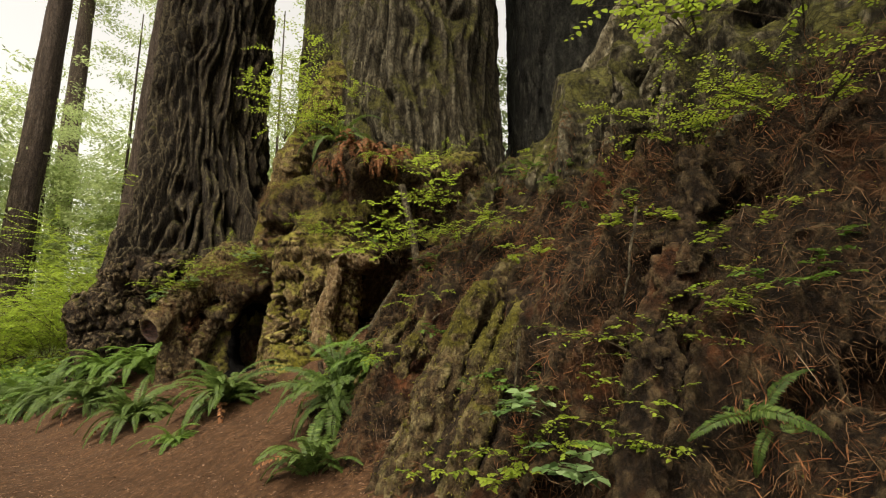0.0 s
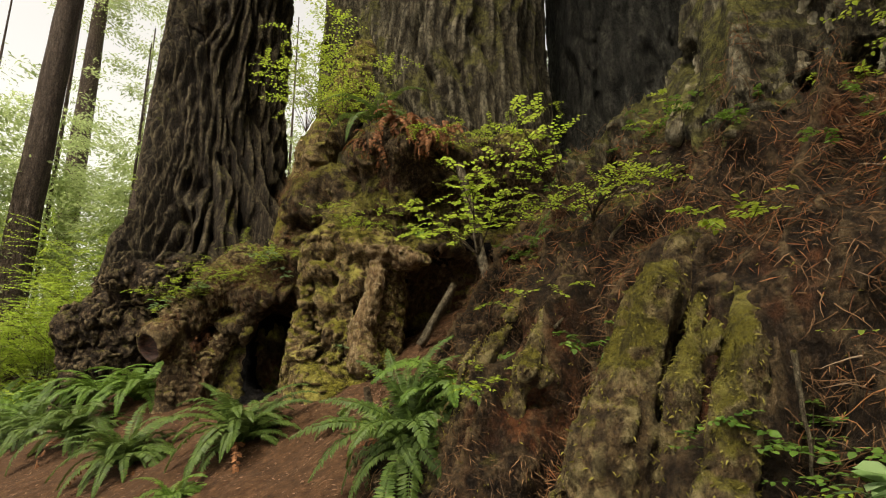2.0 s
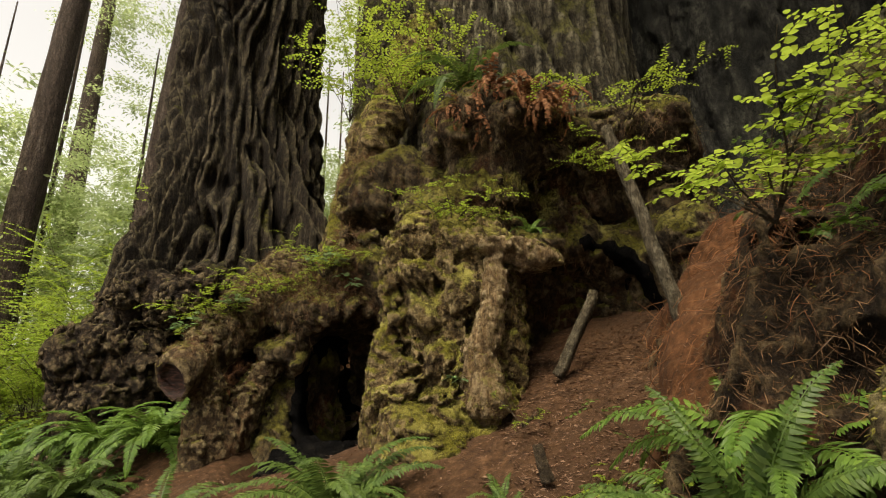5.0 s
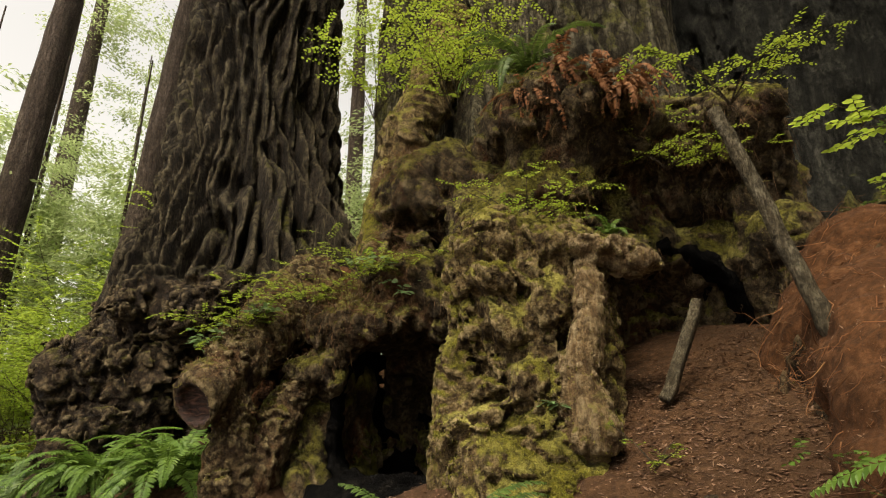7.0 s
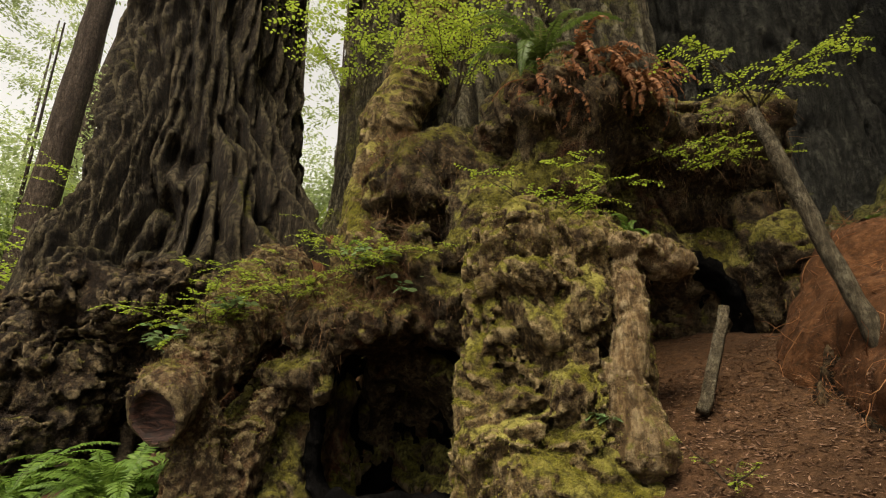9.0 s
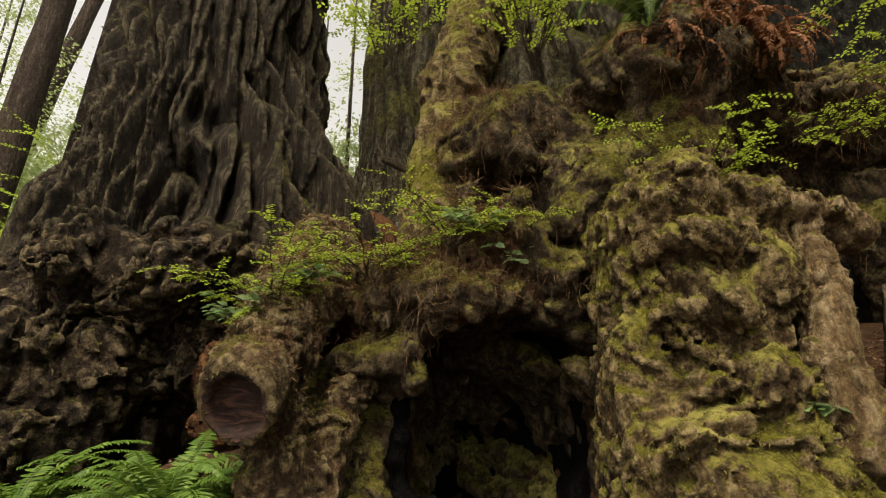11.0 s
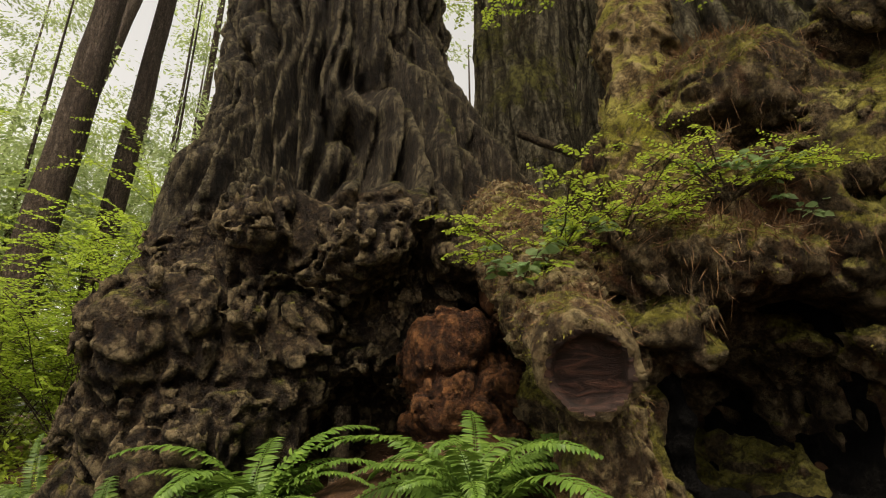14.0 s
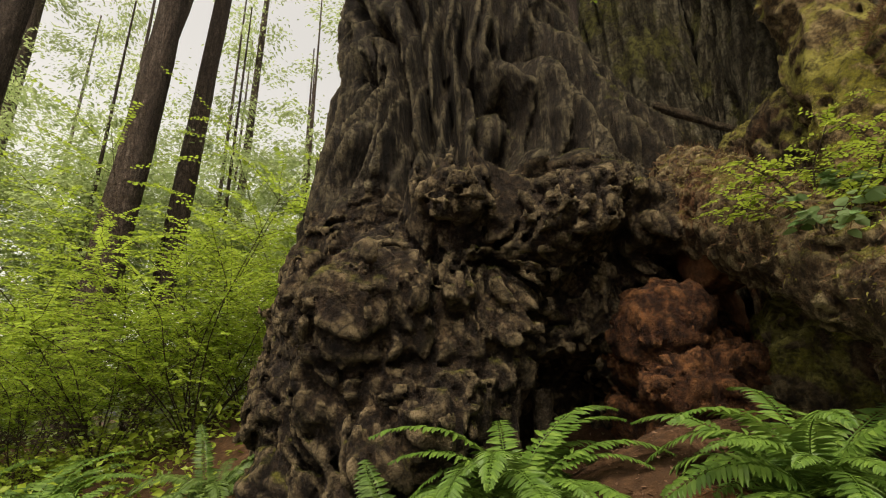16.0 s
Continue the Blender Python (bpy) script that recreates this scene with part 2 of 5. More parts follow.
def solid(field, detail, low, high, step):
    """Surface nets on field(p) + detail(p): vertices and quads. detail is worked out near the surface alone."""
    axes = [np.arange(low[i], high[i] + step, step, dtype=np.float32) for i in range(3)]
    size = [len(a) for a in axes]
    rough = field(np.meshgrid(*[a[::4] for a in axes], indexing="ij"))
    f = rough.astype(np.float32)
    for ax in range(3):
        f = np.repeat(f, 4, axis=ax)
    f = np.ascontiguousarray(f[:size[0], :size[1], :size[2]])
    at = np.nonzero(np.abs(f) < 0.34 + 7 * step)
    p = [axes[i][at[i]] for i in range(3)]
    g = field(p).astype(np.float32)
    near = np.abs(g) < 0.34
    g[near] += detail([c[near] for c in p]).astype(np.float32)
    f[at] = g
    inside = f < 0
    n = f.shape
    total, count = np.zeros((n[0] - 1, n[1] - 1, n[2] - 1, 3), np.float32), np.zeros((n[0] - 1, n[1] - 1, n[2] - 1), np.float32)
    for ax in range(3):
        o1, o2 = [k for k in range(3) if k != ax]
        lo = [slice(None)] * 3
        hi = [slice(None)] * 3
        lo[ax], hi[ax] = slice(0, -1), slice(1, None)
        a, b = f[tuple(lo)], f[tuple(hi)]
        cross = (a < 0) != (b < 0)
        idx = np.argwhere(cross)
        t = (a[cross] / (a[cross] - b[cross]))
        at = idx.astype(np.float32)
        at[:, ax] += t
        for d1 in (0, 1):
            for d2 in (0, 1):
                c = idx.copy()
                c[:, o1] -= d1
                c[:, o2] -= d2
                ok = (c[:, o1] >= 0) & (c[:, o2] >= 0) & (c[:, o1] < n[o1] - 1) & (c[:, o2] < n[o2] - 1)
                cc = c[ok]
                np.add.at(total, (cc[:, 0], cc[:, 1], cc[:, 2]), at[ok])
                np.add.at(count, (cc[:, 0], cc[:, 1], cc[:, 2]), 1)
    cells = count > 0
    ids = np.full(cells.shape, -1, np.int64)
    ids[cells] = np.arange(cells.sum())
    verts = total[cells] / count[cells][:, None] * step + np.array(low, np.float32)
    quads = []
    for ax in range(3):
        o1, o2 = (ax + 1) % 3, (ax + 2) % 3
        lo, hi = [slice(None)] * 3, [slice(None)] * 3
        lo[ax], hi[ax] = slice(0, -1), slice(1, None)
        a, b = inside[tuple(lo)], inside[tuple(hi)]
        for flip in (False, True):
            idx = np.argwhere((~a & b) if flip else (a & ~b))
            ok = (idx[:, o1] > 0) & (idx[:, o2] > 0) & (idx[:, o1] < n[o1] - 1) & (idx[:, o2] < n[o2] - 1)
            idx = idx[ok]
            ring = []
            for d1, d2 in ((1, 1), (0, 1), (0, 0), (1, 0)):
                c = idx.copy()
                c[:, o1] -= d1
                c[:, o2] -= d2
                ring.append(ids[c[:, 0], c[:, 1], c[:, 2]])
            quads.append(np.stack(ring[::-1] if flip else ring, 1))
    return verts, np.concatenate(quads)


def mesh_of(name, verts, faces, smooth=True):
    """A mesh from arrays; all faces have the same number of corners."""
    me = bpy.data.meshes.new(name)
    verts, faces = np.asarray(verts, np.float32), np.asarray(faces, np.int32)
    k = faces.shape[1]
    me.vertices.add(len(verts))
    me.vertices.foreach_set("co", verts.ravel())
    me.loops.add(faces.size)
    me.loops.foreach_set("vertex_index", faces.ravel())
    me.polygons.add(len(faces))
    me.polygons.foreach_set("loop_start", np.arange(0, faces.size, k, dtype=np.int32))
    me.polygons.foreach_set("loop_total", np.full(len(faces), k, np.int32))
    me.polygons.foreach_set("use_smooth", np.full(len(faces), smooth))
    me.update(calc_edges=True)
    return me


def compact(verts, faces):
    """The vertices that faces use, and the faces numbered anew."""
    used, back = np.unique(faces, return_inverse=True)
    return verts[used], back.reshape(faces.shape)


def piece(name, me, material, parent=None, label=""):
    """Links a mesh as an object under a thing, with its material."""
    ob = new(name, me)
    if material:
        me.materials.append(material)
    ob.parent = parent
    if label:
        tagged(ob, label)
    return ob


def thing(name, label, category, group="", kind=""):
    return tagged(new(name), label, category, group, kind)


# ---------------------------------------------------------------- ground


def softplus(q, k=0.25):
    return k * np.log1p(np.exp(np.clip(q / k, -40, 40)))


def ground_height(x, y):
    """The trail is level; a bank rises beside it towards the trunks."""
    x, y = np.asarray(x, float), np.asarray(y, float)
    q = 0.68 * x + 0.73 * y
    g = 0.47 * softplus(q - 1.45) - 0.47 * softplus(q - 6.5)
    g = g * (1 / (1 + np.exp(np.clip(-(x + 9.5) * 1.1, -50, 50))) * 0.75 + 0.25)
    g = g - 1.1 / ((1 + np.exp(np.clip(-(x + 3.95) * 7, -40, 40))) * (1 + np.exp(np.clip((x + 2.2) * 7, -40, 40))) * (1 + np.exp(np.clip(-(y - 8.1) * 7, -40, 40))) * (1 + np.exp(np.clip((y - 10.5) * 7, -40, 40)))) - 0.3 * np.exp(-((x + 5.5) / 0.5) ** 2 - ((y - 10.3) / 0.5) ** 2)
    g = g + 0.44 * np.exp(-((x + 5.45) / 1.25) ** 2 - ((y - 9.15) / 0.85) ** 2)
    z0 = 0 * x
    rough = 0.22 * fbm(x, y, z0, 0.8, 3) + 0.05 * fbm(x, y, z0 + 9, 5.0, 3)
    lumps = 0.03 * fbm(x, y, z0 + 4, 14.0, 2)
    return g + rough * (0.35 + np.clip(q - 1.2, 0, 1)) + lumps


def grid_mesh(name, xs, ys, f):
    gx, gy = np.meshgrid(xs, ys, indexing="ij")
    v = np.stack([gx, gy, f(gx, gy)], -1).reshape(-1, 3)
    nx, ny = len(xs), len(ys)
    i = (np.arange(nx - 1)[:, None] * ny + np.arange(ny - 1)[None, :]).ravel()
    return mesh_of(name, v, np.stack([i, i + ny, i + ny + 1, i + 1], 1))


far = np.geomspace(0.1, 900, 46)
gxs = np.concatenate([-13 - far[::-1], np.arange(-13, 5.01, 0.08), 5 + far])
gys = np.concatenate([-3 - far[::-1], np.arange(-3, 13.01, 0.08), 13 + far])
ground = piece("ground", grid_mesh("ground", gxs, gys, ground_height), SOIL)
tagged(ground, "red-brown forest soil rising from trail into a bank", "ground", kind="structure")

# ---------------------------------------------------------------- the giant trunks


def bark_detail(cx, cy, R, amp, twist=0.0, freq=5.0):
    """Deep, braided furrows that run up the trunk round the axis cx, cy."""
    def f(p):
        x, y, z = p
        th = np.arctan2(y - cy, x - cx)
        u = th * R
        w = 1.5 * vnoise(u * 1.3 + 9, z * 0.45, 0 * z + 2.2) + 0.5 * vnoise(u * 3 + 30, z * 1.3, 0 * z + 6.1)
        a = np.abs(np.sin(np.pi * (u * freq * 0.55 + twist * z + 1.6 * w))) ** 0.7
        b = np.abs(np.sin(np.pi * (u * freq * 1.5 - twist * 0.6 * z + 2.3 * w))) ** 0.8
        c = ridges(u * freq * 3.1 + 11, z * 2.2 + w, 0 * z + 1.7)
        depth = 0.55 + 0.9 * vnoise(u * 0.8 + 3, z * 0.5, 0 * z + 5)
        return -amp * depth * (a + 0.45 * b + 0.30 * c - 1.1) - 0.10 * fbm(x, y, z, 1.3, 2)
    return f


def lumps_detail(amp, s=1.6, fine=0.03, pit=1.0):
    """Knotted, pitted wood."""
    def f(p):
        x, y, z = p
        w = vnoise(x * 2, y * 2, z * 2)
        wx, wz = x + 0.3 * w, z - 0.2 * w
        r = ridges(wx * s * 1.4, y * s * 1.4, wz * s * 0.9)
        r2 = ridges(wx * s * 3.0 + 9, y * s * 3.0, wz * s * 1.9)
        r3 = ridges(wx * 8.5 + 3, y * 8.5, wz * 6.5)
        pits = np.clip(vnoise(wx * 5.5, y * 5.5, wz * 5.0) - 0.66, 0, 1)
        return -amp * (r + 0.6 * r2 - 0.85) - amp * 1.2 * fbm(x, y, z, s, 2) - fine * (0.9 * r3 - 0.5) + amp * 1.3 * pit * pits
    return f


def knob_detail(amp, s=2.0, crust=0.05):
    """Bulging burl wood: rounded knobs parted by sharp creases, with a rough crust."""
    def f(p):
        x, y, z = p
        w = vnoise(x * 2.3, y * 2.3, z * 2.3)
        wx, wy, wz = x + 0.35 * w, y - 0.2 * w, z - 0.3 * w
        a = ridges(wx * s, wy * s, wz * s * 0.8)
        b = ridges(wx * s * 2.3 + 5, wy * s * 2.3, wz * s * 1.9)
        c = ridges(wx * s * 4.6 + 9, wy * s * 4.6, wz * s * 3.6)
        e = ridges(wx * s * 7.5 + 2, wy * s * 7.5, wz * s * 5.0)
        return amp * (a ** 2 + 0.55 * b ** 2 - 0.55) + crust * (c ** 2 + 0.6 * e - 0.6) - amp * 0.7 * fbm(x, y, z, s * 0.8, 2)
    return f


def flared(p, cx, cy, r0, flare, zf, h, lobes=5, ph=0.0, k=0.12):
    x, y, z = p
    r, th = np.hypot(x - cx, y - cy), np.arctan2(y - cy, x - cx)
    e = np.exp(-np.maximum(z - zf, 0) / h)
    return (r - r0 - flare * e * (1 + k * np.cos(lobes * th + ph)) - 0.04 * np.cos(lobes * th + ph)) * 0.9


def tall_trunk(name, cx, cy, r0, z0, z1, material, parent, lean=(0, 0), top=0.75, segs=72, bark=None):
    """The upper shaft of a trunk, furrowed, from z0 to z1."""
    th = np.linspace(0, 2 * np.pi, segs, endpoint=False)
    zz = np.linspace(z0, z1, int((z1 - z0) / 0.5) + 2)
    if bark:
        zz = np.concatenate([np.arange(z0, z0 + 7, 0.09), np.linspace(z0 + 7, z1, 40)])
    rows = len(zz)
    T, Z = np.meshgrid(th, zz)
    f = (Z - z0) / (z1 - z0)
    R = r0 * (1 - (1 - top) * f) * (1 + 0.10 * (ridges(T * r0 * 3.4 + 20, Z * 0.4, 0 * Z + 3.3) - 0.5))
    if bark:
        R = r0 * (1 - (1 - top) * f) - bark([cx + R * np.cos(T), cy + R * np.sin(T), Z])
    X, Y = cx + lean[0] * (Z - z0) + R * np.cos(T), cy + lean[1] * (Z - z0) + R * np.sin(T)
    v = np.stack([X, Y, Z], -1).reshape(-1, 3)
    i, j = np.meshgrid(np.arange(rows - 1), np.arange(segs), indexing="ij")
    a, b = i * segs + j, i * segs + (j + 1) % segs
    fc = np.stack([a, b, b + segs, a + segs], -1).reshape(-1, 4)
    return piece(name, mesh_of(name, v, fc), material, parent)


# The great furrowed redwood with the burled, hollow foot
tree1 = thing("redwood_tree", "giant furrowed grey-brown redwood with a dark burled base", "tree", "giant redwoods")


def t1_field(p):
    x, y, z = p
    d = flared(p, -5.92, 11.95, 1.20, 0.78, 2.3, 1.6, 6, 0.6, 0.08)
    d = smin(d, rod(p, (-5.0, 11.2, 5.2), (-4.2, 10.75, 3.2), 0.22, 0.46), 0.45)
    d = smin(d, rod(p, (-5.2, 10.6, 4.6), (-4.75, 10.1, 2.7), 0.20, 0.36), 0.3)
    d = smin(d, rod(p, (-7.0, 11.0, 3.6), (-7.15, 10.75, 0.5), 0.30, 0.72), 0.3)
    d = smin(d, ball(p, (-6.55, 10.25, 1.3), (0.85, 0.58, 1.2)), 0.25)
    for c, r in (((-6.3, 10.05, 2.78), 0.44), ((-5.62, 9.88, 2.62), 0.40), ((-5.75, 10.05, 3.02), 0.30), ((-5.25, 9.95, 2.9), 0.30), ((-6.95, 10.0, 2.0), 0.5), ((-6.7, 9.85, 1.2), 0.40)):
        d = smin(d, ball(p, c, (r, r * 0.95, r * 0.85)), 0.12)
    d = smax(d, -ball(p, (-5.5, 9.95, 1.1), (0.58, 0.95, 0.72)), 0.15)
    return d


t1_bark, t1_lumps = bark_detail(-5.92, 11.95, 1.4, 0.27, 0.45, 4.2), knob_detail(0.13, 1.9, 0.10)


def t1_detail(p):
    w = 1 / (1 + np.exp(-(p[2] - 3.05 - 0.5 * fbm(p[0], p[1], p[2], 1.5, 2)) * 9))
    return t1_bark(p) * w + t1_lumps(p) * (1 - w)


v, f = solid(t1_field, t1_detail, (-8.6, 9.0, 0.0), (-3.0, 13.9, 8.6), 0.031)
mid = v[f].mean(1)
low = mid[:, 2] < 3.05 + 0.5 * fbm(mid[:, 0], mid[:, 1], mid[:, 2], 1.5, 2)
T1_SURFACE = (v, f)
piece("trunk", mesh_of("trunk", *compact(v, f[~low])), BARK, tree1)
piece("burled_foot", mesh_of("burled_foot", *compact(v, f[low])), BURL, tree1, "dark lumpy burl wood round a hollow")
tall_trunk("upper_trunk", -5.92, 11.95, 1.24, 8.3, 34, BARK, tree1, segs=260, bark=t1_bark)

# The old tree over the caves: root mass and trunk
tree2 = thing("redwood_tree", "old mossy redwood on a hollow root mass with caves", "tree", "giant redwoods")


def t2_trunk(p):
    d = flared(p, -0.65, 11.1, 1.85, 0.55, 3.4, 1.3, 7, 1.0, 0.10)
    return d


t2_bark = bark_detail(-0.65, 11.1, 1.9, 0.17, 0.2, 3.4)
v, f = solid(t2_trunk, t2_bark, (-4.2, 8.2, 2.9), (2.2, 13.6, 10.8), 0.052)
piece("trunk", mesh_of("trunk", v, f), OLD_BARK, tree2)
tall_trunk("upper_trunk", -0.65, 11.1, 1.85, 10.4, 34, OLD_BARK, tree2, segs=200, bark=t2_bark)


v, f = solid(lambda p: smin(rod(p, (-3.3, 9.3, 2.9), (-3.05, 9.7, 4.9), 0.40, 0.33), rod(p, (-3.05, 9.7, 4.9), (-2.3, 10.4, 7.2), 0.33, 0.45), 0.2), lumps_detail(0.07, 2.6, 0.05), (-4.2, 8.5, 2.4), (-1.5, 11.3, 7.6), 0.036)
piece("pale_buttress", mesh_of("pale_buttress", v, f), PILLAR, tree2, "pale weathered mossy buttress root")


def t2_mass(p):
    x, y, z = p
    d = block(p, (-1.1, 9.85, 2.6), (2.2, 1.35, 1.8), 0.6)
    for c, r in (((-1.5, 8.35, 4.25), (0.75, 0.62, 0.5)), ((-0.7, 8.55, 4.3), (0.6, 0.6, 0.42)), ((0.3, 8.4, 4.2), (0.62, 0.62, 0.38)), ((0.75, 8.6, 3.7), (0.4, 0.5, 0.4)),
                 ((-1.55, 8.3, 3.5), (0.42, 0.35, 0.5)), ((-2.6, 8.75, 2.8), (0.6, 0.5, 0.5)), ((-2.2, 8.5, 3.3), (0.4, 0.4, 0.4)),
                 ((-3.5, 9.05, 2.45), (0.52, 0.5, 0.42)), ((-3.2, 8.75, 2.25), (0.35, 0.35, 0.3)), ((0.55, 8.4, 2.9), (0.45, 0.5, 0.7)),
                 ((-1.2, 8.3, 2.85), (0.45, 0.4, 0.25))):
        d = smin(d, ball(p, c, r), 0.2)
    d = smin(d, ball(p, (-3.72, 8.80, 1.86), (0.40, 0.30, 0.16)), 0.07)        # ledge
    d = smin(d, ball(p, (-3.5, 8.95, 2.05), (0.35, 0.25, 0.16)), 0.07)
    d = smin(d, ball(p, (-3.9, 9.5, 1.3), (0.65, 0.5, 0.9)), 0.2)
    d = smin(d, rod(p, (-4.05, 9.2, 1.5), (-3.95, 8.9, 0.6), 0.16, 0.22), 0.1)
    d = smax(d, -ball(p, (-2.95, 8.55, 1.25), (0.68, 1.2, 1.0)), 0.12)           # dark cave
    d = smax(d, -ball(p, (-3.4, 8.8, 1.2), (0.55, 0.62, 0.42)), 0.1)
    d = smax(d, -ball(p, (-2.85, 9.2, 1.3), (0.55, 1.0, 0.6)), 0.1)
    d = smax(d, -ball(p, (-0.55, 8.1, 2.15), (0.90, 0.95, 0.85)), 0.15)        # second cave
    d = smax(d, -ball(p, (-0.75, 7.9, 3.2), (0.42, 0.6, 0.24)), 0.1)
    d = smax(d, -ball(p, (-0.1, 8.0, 3.45), (0.26, 0.6, 0.22)), 0.1)
    d = smax(d, -ball(p, (0.05, 7.9, 2.35), (0.2, 0.5, 0.22)), 0.1)
    d = smax(d, -ball(p, (-2.66, 8.35, 3.5), (0.10, 0.8, 0.45)), 0.06)         # slit
    d = smax(d, -ball(p, (-3.05, 8.6, 3.25), (0.22, 0.5, 0.35)), 0.1)
    return d


v, f = solid(t2_mass, knob_detail(0.14, 1.7, 0.05), (-5.0, 7.3, 0.2), (1.7, 11.0, 5.2), 0.034)
T2_SURFACE = (v, f)
piece("root_mass", mesh_of("root_mass", v, f), ROOT, tree2, "dark and mossy root mass full of holes")


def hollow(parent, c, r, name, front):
    """Near-black lining, added as shade in a hollow: back half of a shell."""
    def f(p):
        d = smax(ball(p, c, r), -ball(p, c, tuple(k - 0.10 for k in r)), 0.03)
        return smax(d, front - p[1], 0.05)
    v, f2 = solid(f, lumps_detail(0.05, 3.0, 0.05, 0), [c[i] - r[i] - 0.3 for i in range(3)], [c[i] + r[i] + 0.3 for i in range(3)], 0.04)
    piece(name, mesh_of(name, v, f2), HOLLOW_SHADE, parent, "near-black lining added as shade inside the hollow")


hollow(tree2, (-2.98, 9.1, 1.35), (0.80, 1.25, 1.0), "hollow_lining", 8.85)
# Near-black floor, added in place of shaded ground inside the cave.
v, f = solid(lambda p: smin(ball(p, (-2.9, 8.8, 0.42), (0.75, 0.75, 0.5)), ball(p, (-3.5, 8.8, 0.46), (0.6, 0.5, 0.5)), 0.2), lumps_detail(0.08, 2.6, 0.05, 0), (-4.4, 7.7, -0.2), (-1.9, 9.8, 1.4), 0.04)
piece("hollow_floor", mesh_of("hollow_floor", v, f), HOLLOW_SHADE, tree2, "near-black floor added as shade in the hollow")
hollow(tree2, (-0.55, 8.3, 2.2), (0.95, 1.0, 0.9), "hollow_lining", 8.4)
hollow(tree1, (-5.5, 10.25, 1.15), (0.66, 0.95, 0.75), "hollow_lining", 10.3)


def t2_pillar(p):
    x, y, z = p
    d = block(p, (-1.97, 7.86, 1.9), (0.63, 0.52, 1.16), 0.38)
    for c, r in (((-2.3, 7.42, 2.1), 0.22), ((-1.9, 7.4, 2.3), 0.25), ((-2.05, 7.38, 1.7), 0.24), ((-2.35, 7.4, 1.4), 0.22), ((-1.75, 7.4, 2.75), 0.22), ((-2.2, 7.5, 2.85), 0.25)):
        d = smin(d, ball(p, c, (r, r * 0.8, r * 0.7)), 0.07)
    for c, r in (((-2.42, 7.3, 1.9), 0.13), ((-1.75, 7.25, 1.95), 0.13), ((-2.2, 7.2, 1.5), 0.10), ((-1.75, 7.2, 1.5), 0.12), ((-2.1, 7.25, 2.35), 0.09), ((-2.45, 7.35, 2.3), 0.08)):
        d = smax(d, -ball(p, c, (r, r * 2.2, r * 1.4)), 0.05)
    d = smin(d, ball(p, (-2.0, 7.55, 0.95), (0.62, 0.6, 0.5)), 0.3)
    d = smin(d, ball(p, (-1.22, 7.42, 2.62), (0.22, 0.18, 0.13)), 0.1)
    d = smin(d, rod(p, (-2.52, 7.75, 2.6), (-2.62, 7.6, 0.9), 0.10, 0.14), 0.06)
    d = smin(d, ball(p, (-2.28, 7.38, 2.5), (0.16, 0.14, 0.15)), 0.06)
    return d


v, f = solid(t2_pillar, knob_detail(0.085, 2.9, 0.05), (-3.0, 6.2, 0.2), (-0.8, 8.7, 3.4), 0.024)
PILLAR_SURFACE = (v, f)
piece("root_pillar", mesh_of("root_pillar", v, f), PILLAR, tree2, "pale root pillar shaggy with yellow-green moss")



def pillar_leg(p):
    d = smin(rod(p, (-1.60, 7.40, 2.66), (-1.62, 7.28, 2.2), 0.09, 0.11), rod(p, (-1.62, 7.28, 2.2), (-1.76, 7.24, 1.80), 0.11, 0.12), 0.06)
    d = smin(d, rod(p, (-1.76, 7.24, 1.80), (-1.72, 7.18, 1.40), 0.12, 0.19), 0.10)
    d = smin(d, ball(p, (-1.25, 7.40, 2.60), (0.19, 0.16, 0.12)), 0.08)
    return smin(d, ball(p, (-1.55, 7.38, 2.70), (0.24, 0.18, 0.10)), 0.08)


v, f = solid(pillar_leg, knob_detail(0.04, 2.8, 0.025), (-2.2, 6.5, 0.5), (-0.8, 7.8, 3.1), 0.022)
LEG_SURFACE = (v, f)
piece("root_leg", mesh_of("root_leg", v, f), BARE, tree2, "smooth tan bare root running down the pillar")

# Slim trunk between the two giants
tree3 = thing("redwood_tree", "slim pale weathered redwood wedged between giants", "tree")
v, f = solid(lambda p: flared(p, -3.05, 12.35, 0.72, 0.35, 3.6, 0.9, 4, 0.2, 0.15), bark_detail(-3.05, 12.35, 0.8, 0.09, 0.2, 6), (-4.7, 10.8, 2.4), (-1.4, 13.9, 9.0), 0.04)
piece("trunk", mesh_of("trunk", v, f), OLD_BARK, tree3)
tall_trunk("upper_trunk", -3.05, 12.35, 0.72, 8.7, 26, OLD_BARK, tree3)

# Dark trunk behind
tree4 = thing("redwood_tree", "dark grey redwood with smooth flaking bark", "tree", "giant redwoods")
v, f = solid(lambda p: flared(p, 4.4, 12.4, 2.6, 0.4, 3.0, 1.5), bark_detail(4.4, 12.4, 2.6, 0.16, 0.1, 2.6), (1.0, 9.0, 2.0), (7.8, 15.8, 10.5), 0.08)
piece("trunk", mesh_of("trunk", v, f), GREY_BARK, tree4)
tall_trunk("upper_trunk", 4.4, 12.4, 2.6, 10.2, 30, GREY_BARK, tree4)

# The buttressed tree beside the trail, with a slope of roots and needle litter
tree5 = thing("redwood_tree", "huge leaning redwood buttress above a slope of roots", "tree", "giant redwoods")


